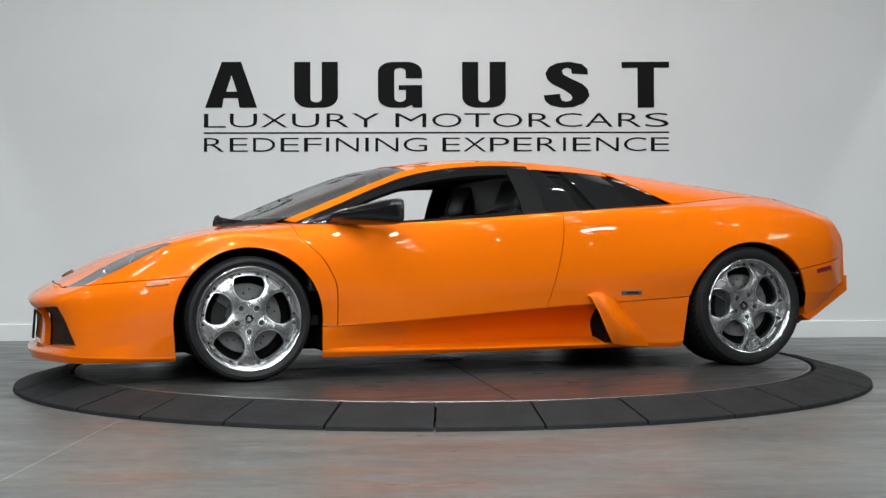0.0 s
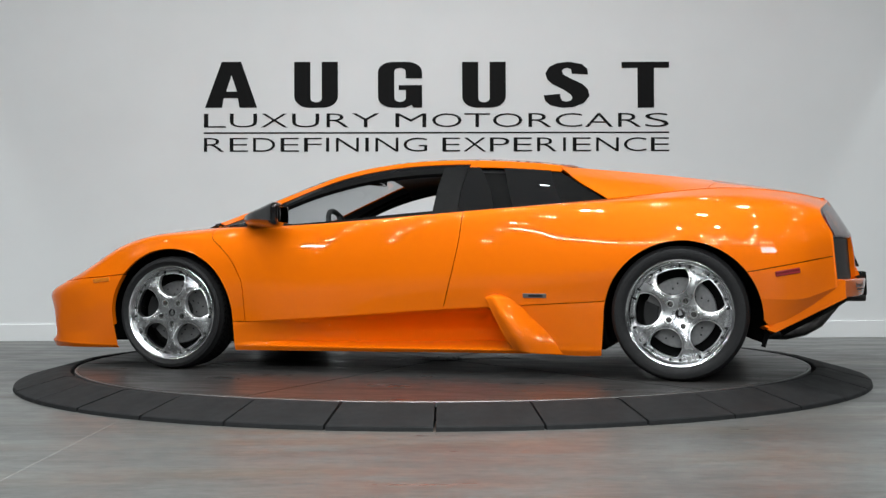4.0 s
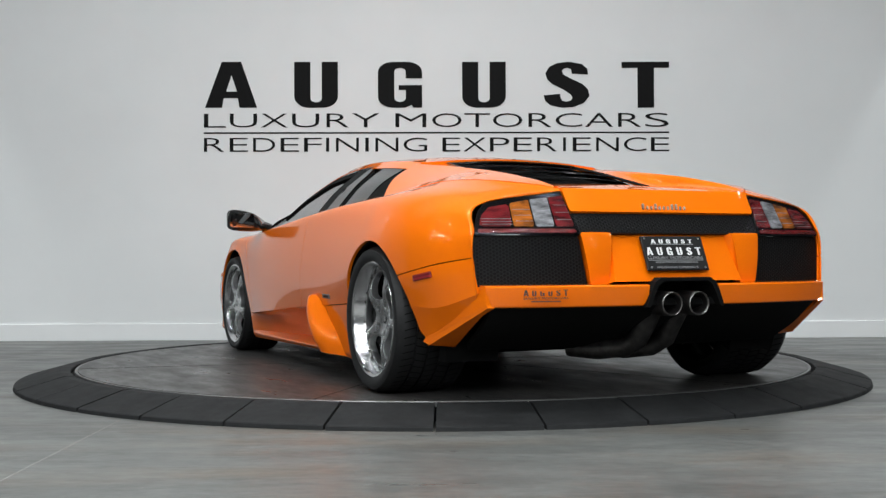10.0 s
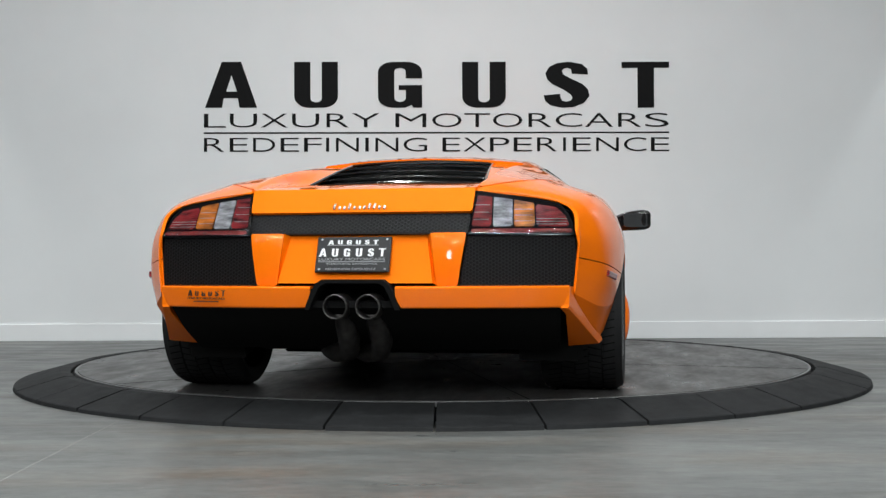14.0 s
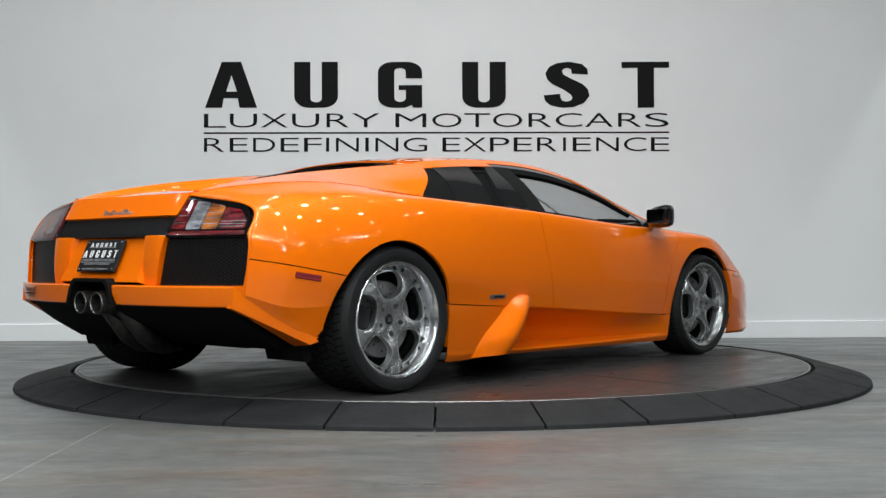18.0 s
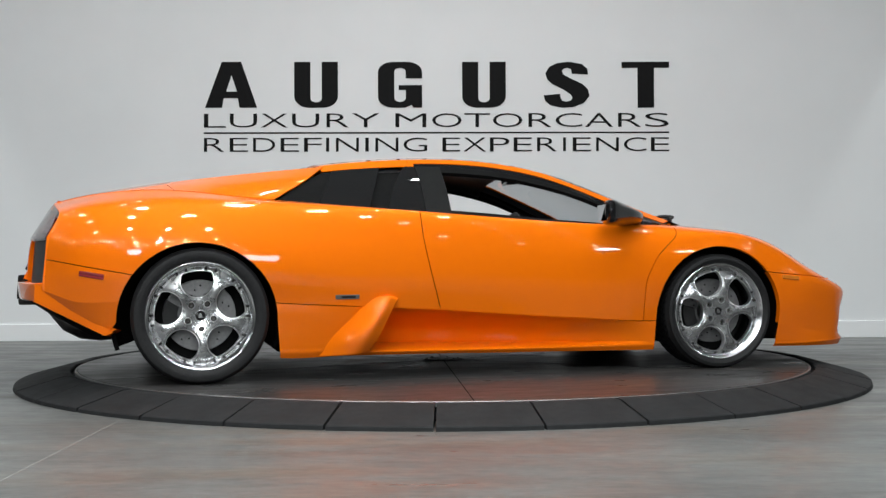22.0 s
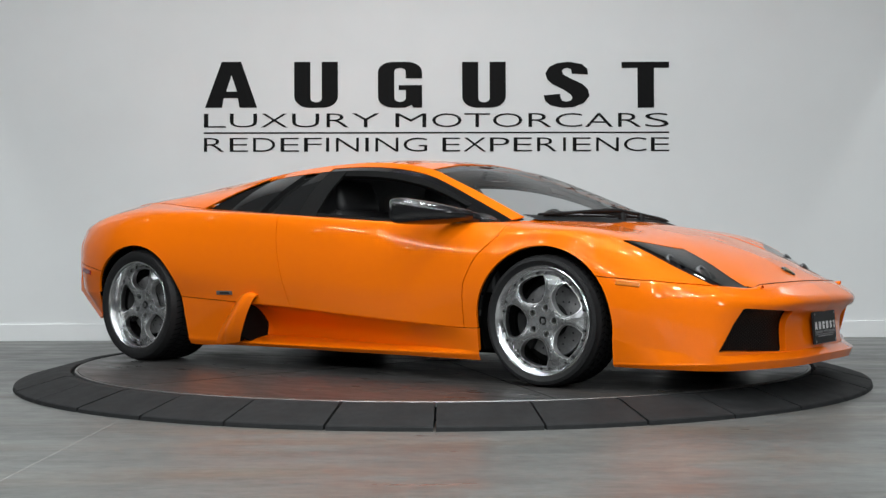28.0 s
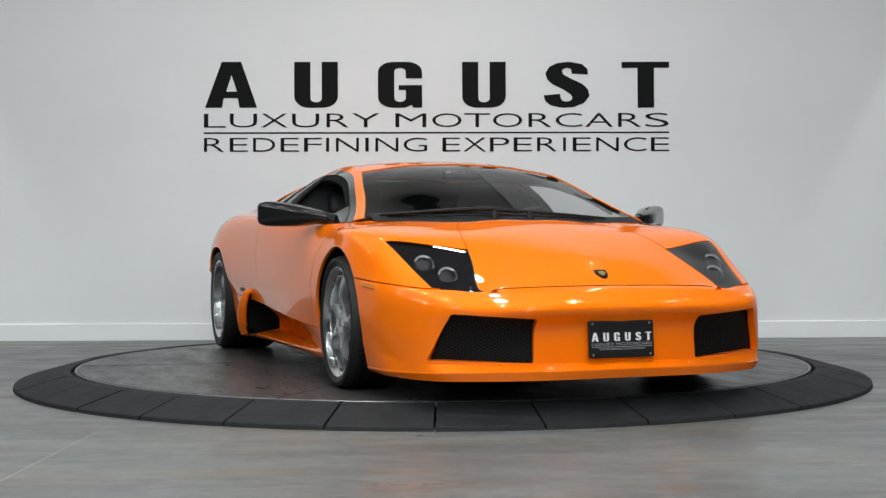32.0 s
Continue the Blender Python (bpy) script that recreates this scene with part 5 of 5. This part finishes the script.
def on_side(x, z, s, slope=0.0):
    """A frame on the body's flank at x, z: its y points out of the surface."""
    near = (SIDE[..., 0] - x) ** 2 + (SIDE[..., 2] - z) ** 2
    i, j = np.unravel_index(near.argmin(), near.shape)
    i, j = min(max(i, 1), SIDE.shape[0] - 2), min(max(j, 1), SIDE.shape[1] - 2)
    up, along = Vector(SIDE[i + 1, j] - SIDE[i - 1, j]), Vector(SIDE[i, j - 1] - SIDE[i, j + 1])
    p = Vector(SIDE[i, j])
    p.y *= s
    up.y *= s
    along.y *= s
    out = along.cross(up).normalized()
    if out.y * s < 0:
        out = -out
    e = Vector((1, 0, 0)) - out * out.x
    e.normalize()
    f = e.cross(out)
    if f.z < 0:
        e, f = -e, -f
    m = Matrix((e, out, f)).transposed().to_4x4()
    m.translation = p
    return m @ pose(0, 0, 0, 0, slope if e.x > 0 else -slope, 0)


def scoops(car):
    for s in (1, -1):
        def P(x, y, z):
            return (x, s * y, z)
        front = [P(-1.722, .968, .392), P(-1.735, .995, .380), P(-1.775, 1.008, .305), P(-1.825, 1.0, .205), P(-1.868, .975, .138)]
        crest = [P(-1.775, .975, .406), P(-1.79, 1.012, .392), P(-1.84, 1.034, .31), P(-1.91, 1.03, .21), P(-1.955, 1.0, .125)]
        rear = [P(-1.86, .960, .398), P(-1.895, .962, .37), P(-1.97, .952, .29), P(-2.07, .934, .19), P(-2.13, .915, .112)]
        inner = [P(-1.79, .95, .375), P(-1.80, .955, .36), P(-1.84, .95, .29), P(-1.88, .93, .2), P(-1.90, .91, .14)]
        k = np.linspace(0, 4, 33)
        g = crom(np.stack([crom(L, k) for L in (rear, crest, front)]), np.linspace(0, 2, 17))
        sk = Skin(g if s < 0 else g[::-1])
        sk.build("side_scoop", ("",), PAINT, car, "orange blade in front of a side air intake", flange=0.012)
        g = np.stack([crom(front, k), crom(inner, k)])
        g2 = crom(g, np.linspace(0, 1, 5))
        Skin(g2 if s < 0 else g2[::-1]).build("intake_mouth", ("",), DEEP, car, "black side air intake", flange=0)
        # dark duct wall behind the blade, over the sill
        bm = bmesh.new()
        q = [bm.verts.new(P(*p)) for p in ((-1.79, .97, .372), (-1.82, .985, .29), (-1.85, .975, .17), (-1.85, .90, .135), (-1.845, .73, .14), (-1.82, .74, .27), (-1.80, .82, .355))]
        r = [bm.verts.new((v.co.x - .03, v.co.y, v.co.z)) for v in q]
        bm.faces.new(q), bm.faces.new(r[::-1])
        for i in range(7):
            bm.faces.new((q[i], r[i], r[(i + 1) % 7], q[(i + 1) % 7]))
        bmesh.ops.recalc_face_normals(bm, faces=bm.faces[:])
        part("intake_duct", bm, DEEP, car, at=SHIFT)
        # badge, side markers
        bm = bmesh.new()
        box(bm, (-.058, -.003, -.0105), (.058, .004, .0105), bevel=.002)
        bd = part("side_badge", bm, BRAKE, car, "small silver badge with dark script", at=SHIFT @ on_side(-1.985, .402, s))
        bm = bmesh.new()
        box(bm, (-.04, .0035, -.005), (.03, .0052, .005))
        part("badge_script", bm, BLACK, bd)
        bm = bmesh.new()
        box(bm, (-.058, -.006, -.013), (.058, .006, .013), bevel=.005)
        part("rear_marker", bm, RED, car, "dark red side marker lamp", at=SHIFT @ on_side(-3.155, .513, s, 8))
        bm = bmesh.new()
        box(bm, (-.055, -.006, -.012), (.055, .006, .012), bevel=.005)
        part("front_marker", bm, AMBER_DIM, car, "amber front side marker lamp", at=SHIFT @ on_side(.425, .468, s, 3))
    # nose shield and tail script
    bm = bmesh.new()
    prism(bm, [(-.026, .03), (.026, .03), (.027, 0), (.016, -.026), (0, -.038), (-.016, -.026), (-.027, 0)], .006, bevel=.002)
    sh = part("nose_badge", bm, BLACK_GLOSS, car, "black and gold shield badge on the nose", at=SHIFT @ pose(.800, 0, .519, 0, 31, 0) @ pose(0, 0, 0, 0, 0, 90))
    bm = bmesh.new()
    prism(bm, [(-.015, .014), (.012, .016), (.014, -.004), (.0, -.02), (-.012, -.006)], .002, m=pose(0, 0, .002))
    part("badge_emblem", bm, material("badge_gold", (0.6, 0.42, 0.12), 0.3, 1.0), sh)
    script = material("bright_script", (0.42, 0.42, 0.43), 0.35, 1.0, spread=0.04)
    for i in range(11):
        y, tall = .105 - .0205 * i, (.026 if i in (0, 3, 7, 8) else .015)
        x0 = float(tail_x(np.array(y), np.array(.785)))
        bm = bmesh.new()
        box(bm, (-.006, -.0045, -tall / 2), (.004, .0045, tall / 2), bevel=.002)
        part("tail_script", bm, script, car, at=SHIFT @ pose(x0 - .004, y, .787 + tall / 2 - .0075, 12, 30, 0))


def headlamps(car):
    for s in (1, -1):
        bowl = Skin(crom(np.stack([crom(L, np.linspace(2.6, 5.4, 41)) for L in (B5, B6)]), np.linspace(-.08, 1.08, 15)))
        bowl.cut("lamp", lambda x, y, z: np.where(x > .2, poly_side(x, y, [(.335, .815), (.49, .46), (.78, .48), (.85, .50), (.855, .563), (.738, .734)]), -1))
        spots = ((.535, .690, .553, .044), (.650, .628, .505, .042))
        for px, py, pz, pr in spots:
            bowl.cut("hole", lambda x, y, z: 1.12 * pr - np.hypot(x - px - .012, y - py), ("lamp",))
        bowl.v = bowl.v - np.array([.003, 0, .009])
        bowl.build("lamp_bowl", ("lamp",), LAMP_GREY, car, "dark headlamp housing", mirror=s < 0, flange=0)
        for x, y, z, r in spots:
            bm = bmesh.new()
            lathe(bm, [(.0005, .002), (r * .5, .006), (r * .78, .0), (r * .8, .012), (r, .014), (r * 1.02, .004), (r * .95, -.04), (.0005, -.04)], 36, "Z", close=False, m=pose(x, s * y, z, 0, 58, 0))
            bmesh.ops.recalc_face_normals(bm, faces=bm.faces[:])
            pr = part("projector", bm, material("lamp_ring", (0.3, 0.3, 0.31), 0.3, 0.6), car, "round headlamp projector", at=SHIFT, smooth=40)


def interior(car):
    bm = bmesh.new()
    box(bm, (-1.62, -.68, .25), (-.25, .68, .30))
    part("cabin_floor", bm, LEATHER, car, at=SHIFT)
    bm = bmesh.new()
    box(bm, (-1.64, -.80, .42), (-1.56, .80, .84), bevel=.02)
    box(bm, (-1.62, -.56, .84), (-1.58, .56, 1.035), bevel=.01)
    part("rear_bulkhead", bm, LEATHER, car, "black leather rear bulkhead", at=SHIFT)
    bm = bmesh.new()
    prism(bm, [(-.83, .79), (.83, .79), (.60, 1.035), (-.60, 1.035)], .03, m=pose(-1.54, 0, 0) @ pose(0, 0, 0, 90, 0, 90))
    part("bulkhead_lining", bm, LEATHER, car, at=SHIFT)
    for s in (1, -1):
        bm = bmesh.new()
        box(bm, (-1.5, s * .82 - .025, .42), (-.30, s * .82 + .025, .735), bevel=.015)
        part("door_lining", bm, LEATHER, car, "black leather door lining", at=SHIFT)
    bm = bmesh.new()
    rows = []
    for y in np.linspace(-.78, .78, 17):
        hump = .02 * math.exp(-((y - .38) / .16) ** 2)
        rows.append([bm.verts.new(p) for p in ((-.12, y, .715), (-.35, y, .742 + hump), (-.55, y, .738 + hump), (-.64, y, .70 + hump), (-.60, y, .55), (-.50, y, .40))])
    for p, q in zip(rows, rows[1:]):
        for j in range(5):
            bm.faces.new((p[j], p[j + 1], q[j + 1], q[j]))
    bmesh.ops.recalc_face_normals(bm, faces=bm.faces[:])
    part("dashboard", bm, LEATHER, car, "black leather dashboard", at=SHIFT, smooth=50)
    bm = bmesh.new()
    pts = [(.16 * math.cos(a), .16 * math.sin(a), 0) for a in np.linspace(0, 2 * math.pi, 33)]
    tube(bm, pts, .015, 8)
    for a in (90, 210, 330):
        tube(bm, [(0, 0, 0), (.15 * math.cos(radians(a)), .15 * math.sin(radians(a)), 0)], .014, 6)
    part("steering_wheel", bm, LEATHER, car, "black leather steering wheel", at=SHIFT @ pose(-.78, .38, .70, 0, -66, 0), smooth=True)
    bm = bmesh.new()
    box(bm, (-1.5, -.14, .28), (-.55, .14, .48), bevel=.03)
    part("centre_console", bm, LEATHER, car, at=SHIFT)
    for y in (.40, -.40):
        bm = bmesh.new()
        box(bm, (-1.40, y - .25, .30), (-.90, y + .25, .43), bevel=.04)
        st = part("seat", bm, LEATHER, car, "black leather bucket seat", at=SHIFT, smooth=50)
        bm = bmesh.new()
        box(bm, (-.06, -.25, 0), (.06, .25, .50), bevel=.05)
        box(bm, (-.05, -.17, .48), (.045, .17, .70), bevel=.045)
        part("backrest", bm, LEATHER, st, at=pose(-1.33, y, .38, 0, -22, 0), smooth=50)
    bm = bmesh.new()
    box(bm, (-.03, -.10, -.025), (.03, .10, .025), bevel=.015)
    part("rear_view_mirror", bm, BLACK_GLOSS, car, "black interior mirror", at=SHIFT @ pose(-.86, 0, 1.03, 0, 0, 0), smooth=50)
    head = Skin(crom(np.stack([crom(L, np.linspace(4, 8, 21)) for L in (RAIL_O, RAIL_I, ROOF_M, ROOF_C)]), np.linspace(0, 3, 13)))
    head.v = head.v - np.array([0, 0, .03])
    head.build("headliner", ("",), LEATHER, car, both=True, flange=0)


tail(CAR)
plates(CAR)
wheels(CAR)
underside(CAR)
mirrors(CAR)
wipers(CAR)
louvres(CAR)
scoops(CAR)
headlamps(CAR)
interior(CAR)


# ---- lamps ----
def lights():
    bm = bmesh.new()
    lathe(bm, [(.0005, .0), (.075, .0), (.085, -.01), (.085, .10), (.03, .13), (.0005, .13)], 20, "Z", close=False)
    bmesh.ops.recalc_face_normals(bm, faces=bm.faces[:])
    first = tagged(part("ceiling_spot", bm, BLACK, smooth=True), "round black ceiling spotlight", "lamp", group="ceiling spotlights")
    spots = [(x, y) for y in (-13.2, -10.2, -7.6, -5.3, -3.2, -1.2) for x in (-11.8, -9.4, -7.2, -5.2, -3.5, -2.0, -0.65, 0.65, 2.0, 3.5, 5.2, 7.2, 9.4, 11.8)]
    for i, (x, y) in enumerate(spots):
        at = pose(x, y, CEIL_Z - 0.13)
        if i:
            copy_thing(first, at)
        else:
            first.matrix_basis = at
        lamp("spot_light", "AREA", look((x, y, CEIL_Z - 0.14), (x * 0.85, y * 0.85, 0)), (39.0 if abs(x) < 1 else 30.0 if abs(x) < 3 else 12.5 if abs(x) < 4 else 3.4 if y > -5 else 6.5) * (0.42 if x > 3 else 0.68 if x > 1 else 0.75 if x < -3 else 1.0), COOL, size=(.17 if abs(x) < 4 else .13), size_y=(.17 if abs(x) < 4 else .13))
    # small spots over the turntable
    for x, y in [(x, y) for y in (0.5, 1.6) for x in (-6.0, -4.2, -2.6, -1.1, 0.4, 1.9, 3.4, 5.2)]:
        copy_thing(first, pose(x, y, CEIL_Z - 0.13))
        lamp("spot_light", "AREA", pose(x, y, CEIL_Z - 0.14), 2.6, COOL, size=.11, size_y=.11)
    # strip lamps over the middle of the hall
    first = None
    for x, y, turn in ((-3.2, -8.8, 0), (0.4, -8.8, 0), (-1.4, -11.4, 0), (2.2, -11.4, 0), (-7.6, -8.0, 60), (7.6, -8.0, -60), (-8.0, -3.4, 90), (8.0, -3.4, 90)):
        at = pose(x, y, CEIL_Z - 0.5, 0, 0, turn)
        if first is None:
            bm = bmesh.new()
            box(bm, (-1.1, -.07, .012), (1.1, .07, .07), bevel=.008)
            first = tagged(part("strip_lamp", bm, BLACK, at=at), "long black ceiling strip lamp", "lamp", group="ceiling strip lamps")
            for dx in (-.9, .9):
                bm = bmesh.new()
                tube(bm, [(dx, 0, .07), (dx, 0, .5)], .004, 6)
                part("hanging_wire", bm, STEEL, first)
        else:
            copy_thing(first, at)
        lamp("strip_light", "AREA", pose(x, y, CEIL_Z - 0.49, 0, 0, turn), 75, COOL, size=2.1, size_y=.12)
    # narrow lamps close to the lettered wall
    for x, power, wide in ((-4.42, 270, 40), (4.72, 300, 56)):
        lamp("wall_washer", "SPOT", look((x, WALL_Y - 0.35, CEIL_Z - 0.2), (x, WALL_Y - 0.3, 0)), power, COOL, cone=radians(wide), blend=0.2)

    # two lit panels on stands beside the camera
    for px in (-1.8, 2.4):
        aim = look((px, -8.0, 1.85), (px * .5, 0, .9))
        panel = tagged(new("light_panel"), "lit rectangular panel lamp on a thin black stand", "lamp", group="panel lamps")
        panel.matrix_basis = aim
        bm = bmesh.new()
        box(bm, (-.29, -.34, .004), (.29, .34, .04), bevel=.004)
        part("panel_case", bm, BLACK, panel)
        stand = tagged(new("lamp_stand"), "thin black floor stand of a panel lamp", "stand", group="lamp stands")
        stand.matrix_basis = pose(px, -8.06, FLOOR_Z)
        bm = bmesh.new()
        tube(bm, [(0, 0, .02), (0, 0, 1.90)], .012, 8)
        part("pole", bm, BLACK, stand)
        for a in (90, 210, 330):
            bm = bmesh.new()
            tube(bm, [(0, 0, .35), (.3 * math.cos(radians(a)), .3 * math.sin(radians(a)), .008)], .008, 6)
            part("leg", bm, BLACK, stand)
        lamp("panel_light", "AREA", aim, 19, COOL, size=.55, size_y=.65)


COOL = (0.93, 0.98, 1.0)
lights()


def motions():
    turn = ((0, 198.52), (2, 181.76), (3.5, 169.17), (6, 148.18), (8, 131.45), (10, 114.5), (12, 97.32), (14, 80.27), (16.5, 59.47), (18, 47.1), (20, 30.38), (22, 13.61), (24, -3.16), (25.5, -15.7), (28, -36.53), (30, -53.31), (32, -70.3))
    for thing in (CAR, DISC_THING):
        walk(thing, [(t, pose(0, 0, 0, 0, 0, a)) for t, a in turn])


motions()
